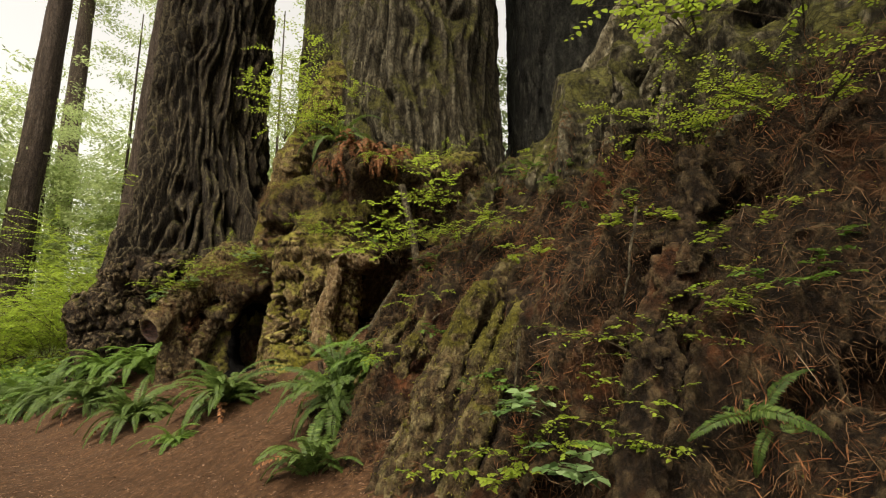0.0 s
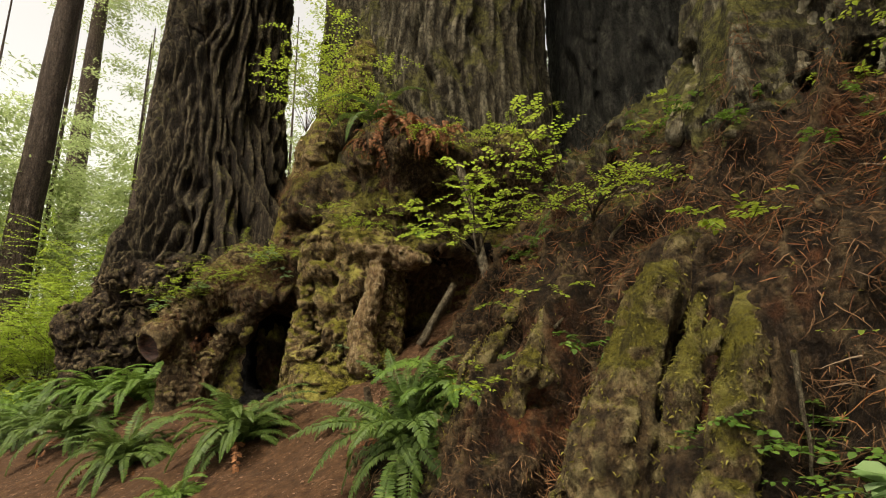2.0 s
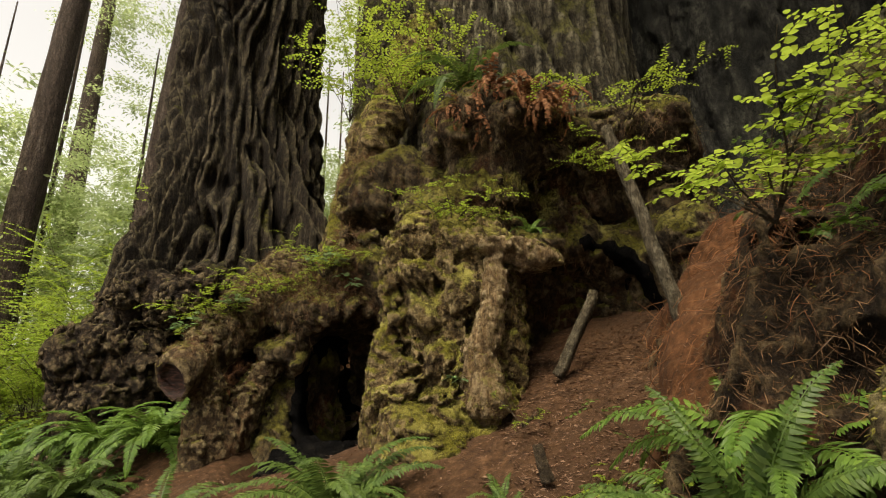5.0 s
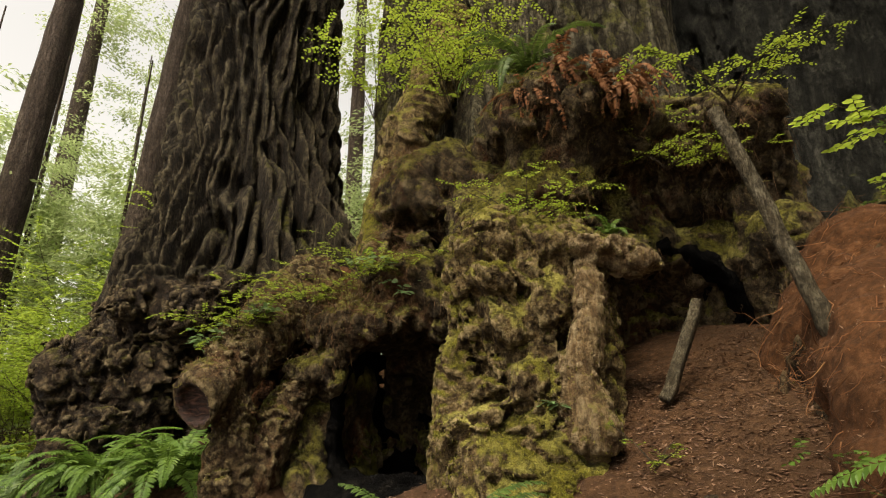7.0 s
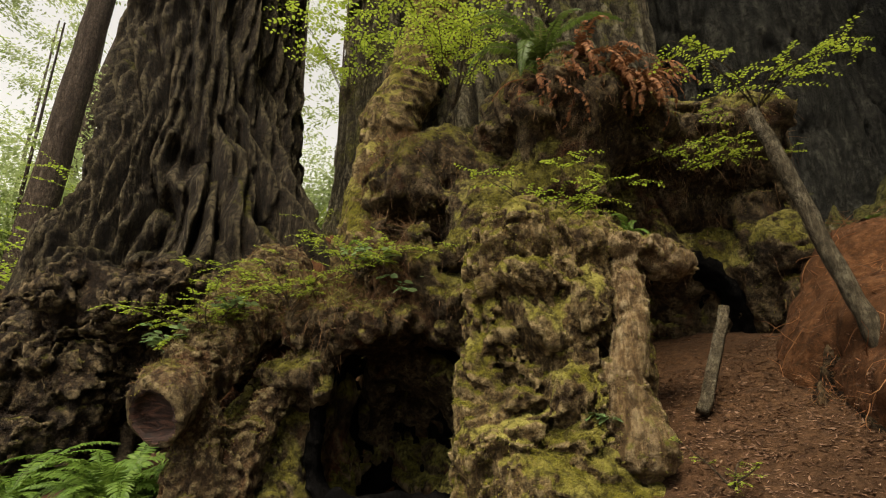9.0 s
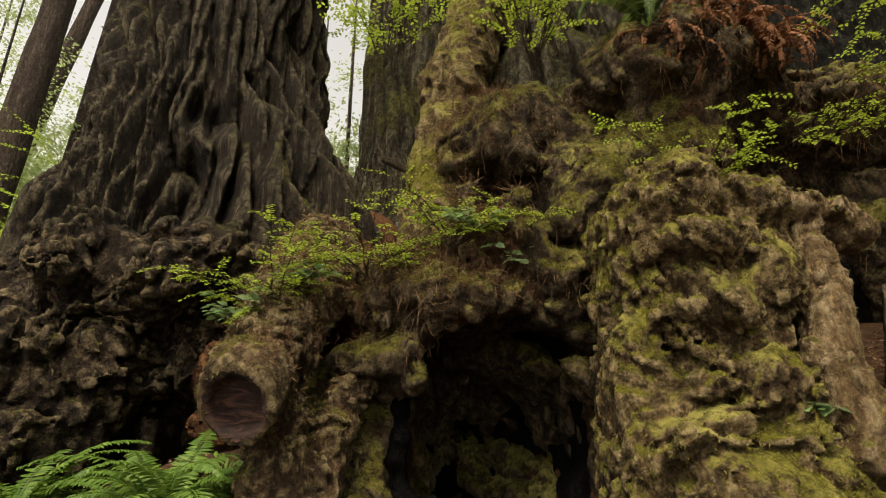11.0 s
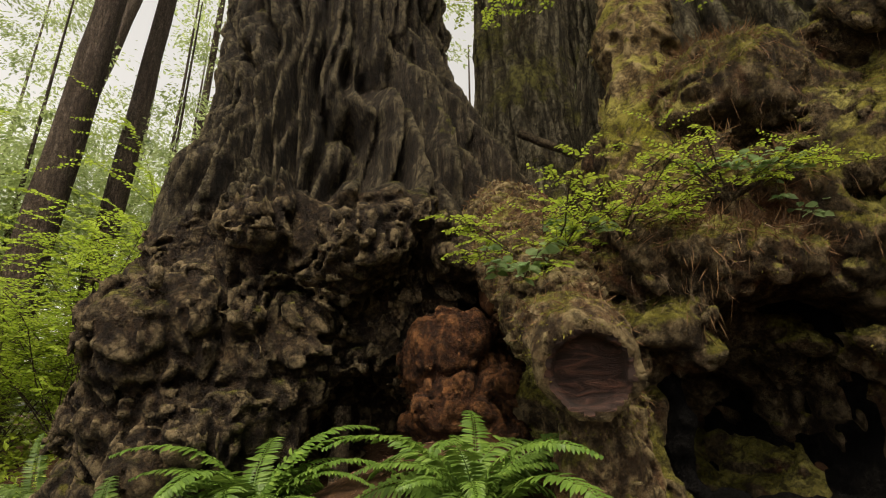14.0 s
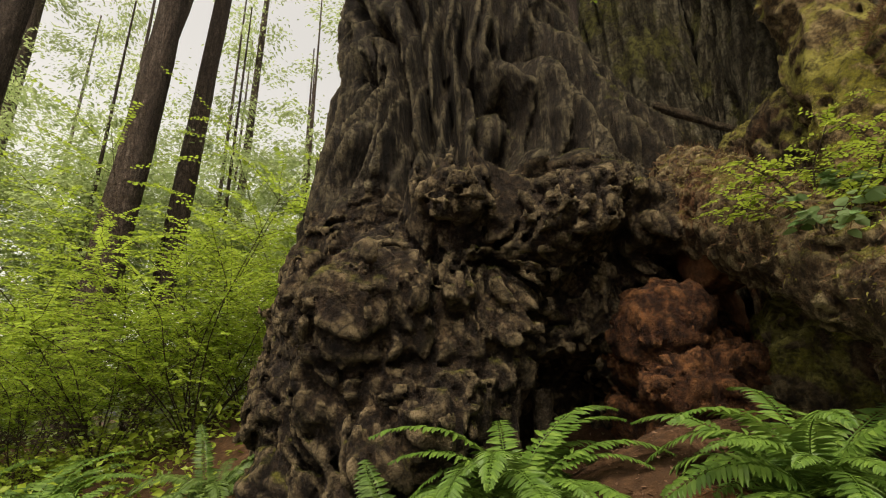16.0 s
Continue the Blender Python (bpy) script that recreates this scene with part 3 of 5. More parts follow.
def t5_field(p):
    x, y, z = p
    top = 1.0 + 1.18 * x + 0.97 * (y - 4)
    d = (z - top) * 0.55 + np.maximum(y - 5.3, 0) * 0.68
    d = smin(d, rod(p, (1.3, 6.5, 3.1), (-0.02, 5.85, 1.65), 0.55, 0.5), 0.3)
    d = smax(d, z - 5.6, 0.5)
    d = smin(d, rod(p, (2.6, 5.2, 5.2), (1.25, 4.7, 3.1), 0.35, 0.3), 0.25)
    for c, r in (((-0.10, 4.22, 0.85), (0.26, 0.2, 0.6)), ((0.10, 4.35, 1.35), (0.2, 0.16, 0.35)), ((0.45, 3.75, 1.2), (0.2, 0.14, 0.35)), ((0.5, 3.2, 0.75), (0.2, 0.2, 0.3)), ((1.25, 2.85, 1.0), (0.25, 0.25, 0.3)), ((1.9, 3.2, 2.3), (0.3, 0.25, 0.3)), ((1.75, 4.2, 3.1), (0.3, 0.2, 0.25)), ((1.6, 2.4, 1.2), (0.3, 0.25, 0.3)), ((-0.25, 5.05, 1.55), (0.14, 0.2, 0.25))):
        d = smax(d, -ball(p, c, r), 0.12)
    return d


def t5_detail(p):
    x, y, z = p
    along, across = (x * 0.75 + y * 0.3 + z * 0.6), (-0.55 * x + 0.85 * y)
    warp = 0.9 * vnoise(x * 1.7, y * 1.7, z * 1.7)
    r = ridges(across * 2.6 + warp, along * 0.5, 0 * z + 4.4)
    r2 = ridges(across * 6.5 + 9 + warp, along * 1.4, z * 0.7)
    holes = np.clip(vnoise(x * 3.1, y * 3.1, z * 3.1) - 0.58, 0, 1)
    return -(0.20 + 0.06 * np.clip(z - 2.2, 0, 2)) * (r ** 1.4 - 0.4) - 0.10 * r2 - 0.34 * fbm(x, y, z, 1.3, 4) - 0.05 * ridges(x * 10, y * 10, z * 8) + 1.1 * holes


v, f = solid(t5_field, t5_detail, (-1.4, 0.2, -0.4), (4.4, 8.4, 5.9), 0.032)
SLOPE_SURFACE = (v, f)
mid = v[f].mean(1)
high = mid[:, 2] > 2.75 + 0.2 * mid[:, 0] + 1.1 * fbm(mid[:, 0], mid[:, 1], mid[:, 2], 1.4, 3)
piece("root_slope", mesh_of("root_slope", *compact(v, f[~high])), SLOPE, tree5, "steep slope of roots and brown litter")
piece("buttress", mesh_of("buttress", *compact(v, f[high])), OLD_BARK, tree5, "ridged mossy bark of the buttress")
ROOT_SURFACES, ROOT_LINES = [], []


def slope_root(points, radii, rough, material, label, step=0.024):
    """A root that follows points down the slope, as thick as radii say."""
    points = [(a - 0.09, b - 0.09, c + 0.08) for a, b, c in points]
    ROOT_LINES.append(points)

    def field(p):
        d = None
        for a, b, ra, rb in zip(points, points[1:], radii, radii[1:]):
            e = rod(p, a, b, ra, rb)
            d = e if d is None else smin(d, e, 0.10)
        return d
    lo, hi = [min(q) - 0.42 for q in zip(*points)], [max(q) + 0.42 for q in zip(*points)]
    knobs, axis = knob_detail(rough, 3.0, rough * 0.6), unit(np.subtract(points[-1], points[0]))

    def fluted(p):
        run = sum(p[i] * axis[i] for i in range(3))
        q = [p[i] - 0.88 * run * axis[i] for i in range(3)]
        return knobs(p) + 0.075 * (ridges(q[0] * 7, q[1] * 7, q[2] * 7) ** 2 - 0.35) + 0.03 * ridges(q[0] * 17, q[1] * 17, q[2] * 17)
    v, f = solid(field, fluted, lo, hi, step)
    ROOT_SURFACES.append((v, f))
    piece("root", mesh_of("root", v, f), material, tree5, label)


MOSSY = "mossy root running down the slope"
slope_root(((0.62, 4.20, 1.98), (0.38, 4.03, 1.66), (0.06, 3.88, 1.02), (-0.26, 3.78, 0.25)), (0.09, 0.16, 0.17, 0.20), 0.04, MOSSY_ROOT, "broad mossy root ridge on the slope")
slope_root(((0.12, 4.85, 1.85), (-0.16, 4.53, 1.30), (-0.34, 4.52, 0.90), (-0.62, 4.40, 0.30)), (0.07, 0.085, 0.085, 0.10), 0.03, MOSSY_ROOT, MOSSY)
slope_root(((0.68, 3.80, 1.66), (0.54, 3.68, 1.42), (0.32, 3.52, 0.85), (0.12, 3.42, 0.25)), (0.05, 0.09, 0.10, 0.12), 0.035, MOSSY_ROOT, MOSSY)
slope_root(((0.52, 3.92, 1.62), (0.36, 3.78, 1.25), (0.18, 3.66, 0.70), (-0.03, 3.60, 0.2)), (0.04, 0.065, 0.075, 0.09), 0.03, MOSSY_ROOT, MOSSY)
slope_root(((-0.10, 5.10, 1.75), (-0.40, 4.88, 1.36), (-0.62, 4.80, 0.95), (-0.85, 4.70, 0.45)), (0.06, 0.07, 0.08, 0.09), 0.05, MOSSY_ROOT, MOSSY)
slope_root(((1.9, 3.45, 2.65), (1.5, 3.05, 1.85), (1.2, 2.75, 1.25), (1.0, 2.45, 0.6)), (0.10, 0.13, 0.13, 0.15), 0.06, SLOPE, "brown root under litter on the slope", 0.028)
for k in range(6):
    # pale flutes of the buttress, side by side
    o = 0.17 * k
    slope_root(((0.98 + o, 4.92 - 0.9 * o, 2.93 + 0.12 * o), (1.36 + o, 5.05 - 0.9 * o, 3.62 + 0.1 * o + 0.05 * (k % 2)), (1.80 + 1.1 * o, 5.15 - 0.8 * o, 4.35 + 0.1 * o), (2.5 + o, 5.3 - 0.7 * o, 5.5)), (0.06, 0.11, 0.14, 0.18), 0.03, FLUTE, "pale fluted bark ridge of the buttress", 0.028)
v, f = solid(lambda p: flared(p, 5.2, 6.2, 2.0, 1.35, 3.5, 1.8, 6, 0.9, 0.1), bark_detail(5.2, 6.2, 2.2, 0.16, 0.5), (1.2, 2.2, 2.6), (8.0, 9.6, 9.0), 0.07)
piece("trunk", mesh_of("trunk", v, f), OLD_BARK, tree5)
tall_trunk("upper_trunk", 5.2, 6.2, 2.1, 8.6, 34, BARK, tree5)

# Banks of red earth and rotten wood between the trunks
bank = thing("rotten_wood", "crumbling orange-red rotten wood and earth between roots", "rotten wood")


for c, r in (((-4.9, 9.88, 1.88), (0.36, 0.34, 0.30)), ((-4.55, 9.72, 1.58), (0.46, 0.32, 0.15)), ((-4.85, 9.68, 1.42), (0.30, 0.28, 0.20)), ((-4.62, 9.6, 1.18), (0.34, 0.28, 0.22)), ((-5.0, 9.75, 1.08), (0.22, 0.24, 0.2)), ((-4.3, 9.75, 1.3), (0.36, 0.36, 0.4)), ((-4.6, 10.1, 1.5), (0.6, 0.36, 0.6))):
    v, f = solid(lambda p: ball(p, c, r), knob_detail(0.09, 2.4, 0.05), [c[i] - r[i] - 0.2 for i in range(3)], [c[i] + r[i] + 0.2 for i in range(3)], 0.03)
    piece("chunk", mesh_of("chunk", v, f), ROTTEN, bank)
v, f = solid(lambda p: smin(rod(p, (-4.35, 10.4, 1.6), (-3.7, 11.5, 3.3), 0.42, 0.65), rod(p, (-4.50, 9.75, 2.3), (-3.75, 11.0, 3.5), 0.22, 0.30), 0.3), knob_detail(0.05, 2.0, 0.03), (-5.2, 9.2, 0.8), (-2.6, 12.6, 4.9), 0.045)
piece("earth_chute", mesh_of("earth_chute", v, f), ORANGE, bank, "chute of loose red earth")
mound = thing("earth_mound", "smooth red earth mound spilling from the roots", "earth mound")


def mound_field(p):
    d = rod(p, (0.3, 7.0, 2.0), (-0.45, 5.95, 1.1), 0.56, 0.48)
    return smin(d, rod(p, (0.9, 7.7, 2.6), (0.2, 7.6, 1.7), 0.5, 0.45), 0.3)


v, f = solid(mound_field, knob_detail(0.07, 1.3, 0.025), (-1.5, 4.9, 0.2), (2.0, 8.6, 3.7), 0.04)
MOUND_SURFACE = (v, f)
piece("mound_body", mesh_of("earth_mound", v, f), ORANGE, mound)

# Far trunks
FAR_TRUNKS = []
for cx, cy, r, lx, ly in ((-15.4, 23.4, 0.62, 0.05, 0.0), (-14.3, 25.5, 0.46, 0.04, 0), (-23.5, 35.0, 0.7, 0.16, 0.0), (-18.5, 21.0, 0.62, 0.03, 0), (-14.2, 34.4, 0.3, 0.01, 0), (-27, 34, 0.8, 0, 0), (-8, 34, 0.7, 0, 0), (-2, 30, 0.8, 0, 0), (2.2, 24, 0.7, 0, 0)):
    t = thing("redwood_tree", "straight brown conifer trunk in the forest behind", "tree", "far conifers")
    t.location = (cx, cy, 0)
    FAR_TRUNKS.append(t)
    tall_trunk("trunk", 0, 0, r, -0.5, 38, FAR_BARK, t, (lx, ly), 0.4, 24)

# ---------------------------------------------------------------- foliage kit
rng = np.random.RandomState(11)


def leaf_material(name, deep, fresh, pale, rough=0.5, through=0.45):
    m = bpy.data.materials.new(name)
    m.use_nodes = True
    nt = m.node_tree
    b = nt.nodes["Principled BSDF"]
    b.inputs["Roughness"].default_value, b.inputs["Specular IOR Level"].default_value = rough, 0.25
    geo, info = nt.nodes.new("ShaderNodeNewGeometry"), nt.nodes.new("ShaderNodeObjectInfo")
    col = ramp(nt, geo.outputs["Random Per Island"], (0.0, deep), (0.55, fresh), (1.0, pale))
    col = mixc(nt, calc(nt, "MULTIPLY", info.outputs["Random"], 0.35), col, deep)
    blot = tex(nt, coords(nt), 3.0, 4)
    col = mixc(nt, ramp(nt, blot, (0.4, 0.0), (0.65, 0.4)), col, pale)
    nt.links.new(col, b.inputs["Base Color"])
    tr, mx = nt.nodes.new("ShaderNodeBsdfTranslucent"), nt.nodes.new("ShaderNodeMixShader")
    nt.links.new(mixc(nt, 0.5, col, pale), tr.inputs["Color"])
    mx.inputs[0].default_value = through
    nt.links.new(b.outputs[0], mx.inputs[1])
    nt.links.new(tr.outputs[0], mx.inputs[2])
    nt.links.new(mx.outputs[0], nt.nodes["Material Output"].inputs["Surface"])
    return m


FERN = leaf_material("fern_green", (0.024, 0.050, 0.010), (0.055, 0.10, 0.018), (0.125, 0.18, 0.04), 0.5, 0.3)
FERN_BRIGHT = leaf_material("bright_fern", (0.03, 0.07, 0.011), (0.075, 0.145, 0.02), (0.155, 0.24, 0.042), 0.5, 0.32)
DEAD = leaf_material("dead_fronds", (0.04, 0.015, 0.008), (0.16, 0.062, 0.024), (0.30, 0.14, 0.062), 0.8, 0.15)
HUCKLE = leaf_material("huckleberry_leaf", (0.08, 0.13, 0.015), (0.20, 0.28, 0.03), (0.36, 0.44, 0.06), 0.45, 0.45)
MAPLE = leaf_material("maple_leaf", (0.09, 0.165, 0.014), (0.22, 0.32, 0.03), (0.38, 0.47, 0.07), 0.5, 0.55)
SALAL = leaf_material("broad_leaf", (0.05, 0.11, 0.03), (0.12, 0.21, 0.06), (0.30, 0.40, 0.20), 0.35, 0.3)
NEEDLE = leaf_material("conifer_needles", (0.045, 0.085, 0.025), (0.10, 0.16, 0.04), (0.19, 0.26, 0.08), 0.6, 0.4)
# Far leaves lightened: the haze of distance is put into their colour.
HAZE_LEAF = leaf_material("hazed_far_needles", (0.16, 0.23, 0.08), (0.30, 0.39, 0.14), (0.48, 0.55, 0.26), 0.7, 0.55)
MOSS = leaf_material("moss_strands", (0.06, 0.055, 0.012), (0.17, 0.15, 0.03), (0.31, 0.27, 0.07), 0.9, 0.25)
LITTER = leaf_material("needle_litter", (0.03, 0.015, 0.007), (0.12, 0.062, 0.028), (0.25, 0.15, 0.077), 0.9, 0.1)
CHIPS = leaf_material("soil_chips", (0.05, 0.022, 0.012), (0.13, 0.065, 0.036), (0.28, 0.18, 0.12), 0.9, 0.05)
TWIG = wood_material("twig_bark", (0.04, 0.028, 0.018), (0.13, 0.095, 0.06), (0.24, 0.19, 0.12), (0.13, 0.14, 0.04), 0.2, 1.0, grain=30)
STICK = wood_material("grey_stick", (0.07, 0.055, 0.035), (0.19, 0.155, 0.10), (0.31, 0.27, 0.19), (0.16, 0.17, 0.06), 0.3, 0.25, grain=20)


def leaves(pos, axis, up, length, width, corners=6, cup=0.12):
    """Leaves as flat, slightly cupped blades. Arrays of places, directions, normals and sizes."""
    axis = unit(axis)
    side = unit(np.cross(axis, up))
    nrm = np.cross(side, axis)
    L, W = np.asarray(length)[:, None], np.asarray(width)[:, None]
    if corners == 6:
        prof = ((0, 0), (0.28, 0.46), (0.68, 0.42), (1, 0), (0.68, -0.42), (0.28, -0.46))
    else:
        prof = ((0, 0), (0.42, 0.5), (1, 0), (0.42, -0.5))
    v = np.stack([pos + axis * L * a + side * W * b + nrm * W * cup * (abs(b) * 2 - a * a * 1.6) for a, b in prof], 1)
    n = len(pos)
    return v.reshape(-1, 3), np.arange(n * corners).reshape(n, corners)


def tubes(lines, sides=4):
    """Tapering stems. lines: pairs of points (n, 3) and radii (n,)."""
    vs, fs, base = [], [], 0
    for pts, rad in lines:
        pts, rad = np.asarray(pts, float), np.asarray(rad, float)
        t = unit(np.gradient(pts, axis=0))
        ref = np.array([[1.0, 0.1, 0]]) if abs(unit(pts[-1] - pts[0])[2]) > 0.6 else np.array([[0, 0.1, 1.0]])
        a = unit(np.cross(t, ref))
        b = np.cross(t, a)
        ang = np.linspace(0, 2 * np.pi, sides, endpoint=False)
        ring = pts[:, None] + rad[:, None, None] * (np.cos(ang)[None, :, None] * a[:, None] + np.sin(ang)[None, :, None] * b[:, None])
        vs.append(ring.reshape(-1, 3))
        i, j = np.meshgrid(np.arange(len(pts) - 1), np.arange(sides), indexing="ij")
        p0, p1 = base + i * sides + j, base + i * sides + (j + 1) % sides
        fs.append(np.stack([p0, p1, p1 + sides, p0 + sides], -1).reshape(-1, 4))
        base += len(pts) * sides
    return np.concatenate(vs), np.concatenate(fs)


def bend(p, d, length, droop, n=7, wob=0.05, r=None):
    """A line that starts at p along d and bends down by droop, wandering a little."""
    r = r or rng
    d = unit(np.asarray(d, float))
    pts = [np.asarray(p, float)]
    for k in range(n - 1):
        d = unit(d + np.array([0, 0, -droop / (n - 1)]) + r.normal(0, wob, 3))
        pts.append(pts[-1] + d * length / (n - 1))
    return np.array(pts)


def along(pts, t):
    """Points and directions at the fractions t of a line."""
    k = np.clip(t * (len(pts) - 1), 0, len(pts) - 1.001)
    i = k.astype(int)
    w = (k - i)[:, None]
    return pts[i] * (1 - w) + pts[i + 1] * w, unit(pts[i + 1] - pts[i])


def scatter(surface, n, keep, seed):
    """n random places on a surface, with normals, where keep(points, normals) holds."""
    v, f = surface
    r = np.random.RandomState(seed)
    q = v[f]
    c = q.mean(1)
    nr = unit(np.cross(q[:, 2] - q[:, 0], q[:, 3] - q[:, 1]))
    w = keep(c, nr).astype(float)
    pick = r.choice(len(f), n, p=w / w.sum())
    a, b = r.rand(n, 1), r.rand(n, 1)
    p = (q[pick, 0] * (1 - a) + q[pick, 1] * a) * (1 - b) + (q[pick, 3] * (1 - a) + q[pick, 2] * a) * b
    return p, nr[pick], r


# ---------------------------------------------------------------- ferns


def frond_mesh(name, length, arch, pairs, pin, material, seed, broken=0.0):
    """One sword-fern frond along +y that rises and arches over, with toothed leaflets in two rows."""
    r = np.random.RandomState(seed)
    line = bend((0, 0, 0), (0, 1, 2.3), length, arch, 12, 0.03, r)
    t = np.linspace(0.10, 0.99, pairs)
    p, d = along(line, t)
    side = unit(np.cross(d, [0, 0, 1.0]))
    up = np.cross(side, d)
    size = pin * np.minimum(1, 0.45 + t * 3.2) * (1 - t ** 2.6) ** 0.75 + 0.006
    vs, fs, base = [], [], 0
    for s in (1, -1):
        ok = r.rand(pairs) > broken
        ax = side * s + d * (0.28 + 0.5 * t[:, None] ** 3) + up * r.normal(0.06, 0.12, (pairs, 1)) - np.array([0, 0, 0.18])
        v, f = leaves(p[ok], ax[ok], up[ok], size[ok] * r.uniform(0.85, 1.1, ok.sum()), np.full(ok.sum(), length / pairs * 1.05), 6, 0.25)
        vs.append(v)
        fs.append(f + base)
        base += len(v)
    tv, tf = tubes([(line, np.linspace(0.004, 0.001, len(line)))], 3)
    vs.append(tv)
    me = bpy.data.meshes.new(name)
    faces = [tuple(x) for x in np.concatenate(fs)] + [tuple(x) for x in tf + base]
    me.from_pydata(np.concatenate(vs).tolist(), [], faces)
    me.materials.append(material)
    return me


FRONDS = [frond_mesh("frond", 0.85, a, 42, 0.085, FERN, 20 + k) for k, a in enumerate((2.4, 2.9, 2.0, 3.3))]
BRIGHT = [frond_mesh("frond", 0.8, a, 42, 0.09, FERN_BRIGHT, 40 + k) for k, a in enumerate((2.3, 2.8, 1.9, 3.2))]
WITHERED = [frond_mesh("frond", 0.75, a, 30, 0.06, DEAD, 60 + k, 0.35) for k, a in enumerate((2.6, 3.2, 2.2))]


def fern(x, y, z, size, count, kinds, label, tilt=(0, 0), spread=1.0, seed=0, dead=0):
    r = np.random.RandomState(seed)
    f = thing("sword_fern", label, "fern", "sword ferns")
    f.location = (x, y, z)
    f.rotation_euler = (tilt[0], tilt[1], 0)
    for k in range(count + dead):
        me = kinds[r.randint(len(kinds))] if k < count else WITHERED[r.randint(3)]
        o = new("frond", me)
        o.parent = f
        s = 1.22 * size * r.uniform(0.7, 1.15)
        o.scale = (s, s, s)
        o.rotation_euler = (r.uniform(-0.30, 0.42) * spread - (0.5 if k >= count else 0), r.normal(0, 0.12), k * 2.39996 + r.normal(0, 0.25))
        o.location = (r.normal(0, 0.03), r.normal(0, 0.03), r.uniform(-0.02, 0.03))
    return f


GREEN = "lush green sword fern on the earth bank"
for k, (x, y, size, n, kinds, dead) in enumerate((
        (-6.75, 9.0, 1.05, 36, FRONDS, 2), (-4.05, 6.85, 0.9, 34, FRONDS, 2), (-2.72, 6.45, 0.95, 38, FRONDS, 3), (-5.5, 8.1, 1.0, 32, FRONDS, 1), (-2.95, 5.75, 0.55, 18, BRIGHT, 0),
        (-5.12, 8.68, 1.08, 34, BRIGHT, 1), (-6.2, 9.4, 1.12, 34, BRIGHT, 2), (-1.05, 4.25, 0.7, 20, FRONDS, 1),
        (-7.9, 9.9, 1.0, 22, FRONDS, 2), (-9.3, 11.4, 1.1, 22, BRIGHT, 4), (-8.6, 10.6, 0.9, 18, FRONDS, 5), (-10.6, 12.6, 1.2, 22, BRIGHT, 3), (-9.9, 10.4, 1.0, 20, BRIGHT, 5),
        (-11.5, 11.8, 1.1, 20, FRONDS, 3), (-1.72, 6.2, 0.38, 10, FRONDS, 2), (-8.2, 11.6, 1.1, 24, FRONDS, 3), (-8.35, 10.3, 1.1, 26, BRIGHT, 5), (-8.95, 11.1, 1.3, 28, BRIGHT, 2), (-9.7, 12.0, 1.4, 28, BRIGHT, 1), (-8.9, 9.8, 1.0, 24, FRONDS, 6), (-10.4, 11.2, 1.3, 26, BRIGHT, 4), (-11.2, 13.3, 1.5, 26, BRIGHT, 2), (-12.6, 14.2, 1.2, 20, BRIGHT, 3), (-7.4, 9.2, 0.8, 16, FRONDS, 6))):
    fern(x, y, float(ground_height(x, y)) - 0.02, size * 0.86, int(n * 1.35), kinds, GREEN if dead < 4 else "green sword fern with withered brown fronds", (0.10, -0.05), 1.0, 100 + k, dead)
for k, (x, y, size, n) in enumerate(((-8.05, 8.95, 1.15, 15), (-8.45, 9.45, 1.1, 14), (-7.3, 9.0, 0.85, 12), (-7.75, 9.6, 1.0, 14))):
    fern(x, y, float(ground_height(x, y)) - 0.02, size, n, BRIGHT if k % 2 == 0 else FRONDS, "upright sword fern with some withered fronds", (0.05, 0.0), 0.5, 170 + k, 4)
fern(-0.66, 5.35, 1.05, 1.0, 32, BRIGHT, "large bright sword fern on the root slope", (0.35, -0.15), 1.0, 131, 1)
fern(-0.95, 5.0, 0.85, 0.8, 44, FRONDS, "drooping green sword fern on the root slope", (0.45, -0.2), 1.2, 132, 2)
fern(1.0, 2.55, 0.75, 0.42, 9, BRIGHT, "small bright fern low on the root slope", (0.5, -0.3), 1.0, 133)
fern(1.45, 2.35, 1.1, 0.42, 9, FRONDS, "small green fern low on the root slope", (0.5, -0.4), 1.0, 134)
fern(0.15, 6.15, 2.25, 0.75, 9, FRONDS, "sparse fern high on the root slope", (0.4, -0.4), 1.0, 135)
fern(0.45, 5.2, 2.4, 0.6, 8, FRONDS, "sparse fern high on the root slope", (0.5, -0.5), 1.0, 136)
fern(-1.75, 8.15, 4.75, 0.9, 12, FRONDS, "fern growing on the mossy trunk", (0.3, 0), 0.9, 137)
fern(-1.15, 8.0, 3.0, 0.35, 8, BRIGHT, "small fern on top of the root pillar", (0.2, 0), 1.0, 138)
fern(-3.35, 8.75, 3.0, 0.35, 5, BRIGHT, "small upright fern among roots", (0, 0), 0.4, 139)

# Rust-red hanging dead ferns over the cave
for k, (x, y, z) in enumerate(((-1.5, 7.85, 4.62), (-1.15, 7.9, 4.55), (-0.75, 8.05, 4.5), (-1.8, 7.95, 4.35), (-1.0, 7.85, 4.35))):
    f = thing("dead_fern", "rust-red withered fern hanging from the root overhang", "fern", "dead ferns")
    f.location = (x, y, z)
    r = np.random.RandomState(150 + k)
    for j in range(18):
        o = new("frond", WITHERED[j % 3])
        o.parent = f
        s = r.uniform(0.5, 0.95)
        o.scale = (s, s, s)
        o.rotation_euler = (r.uniform(-1.3, -0.2), r.normal(0, 0.2), np.pi + r.normal(0, 0.8))

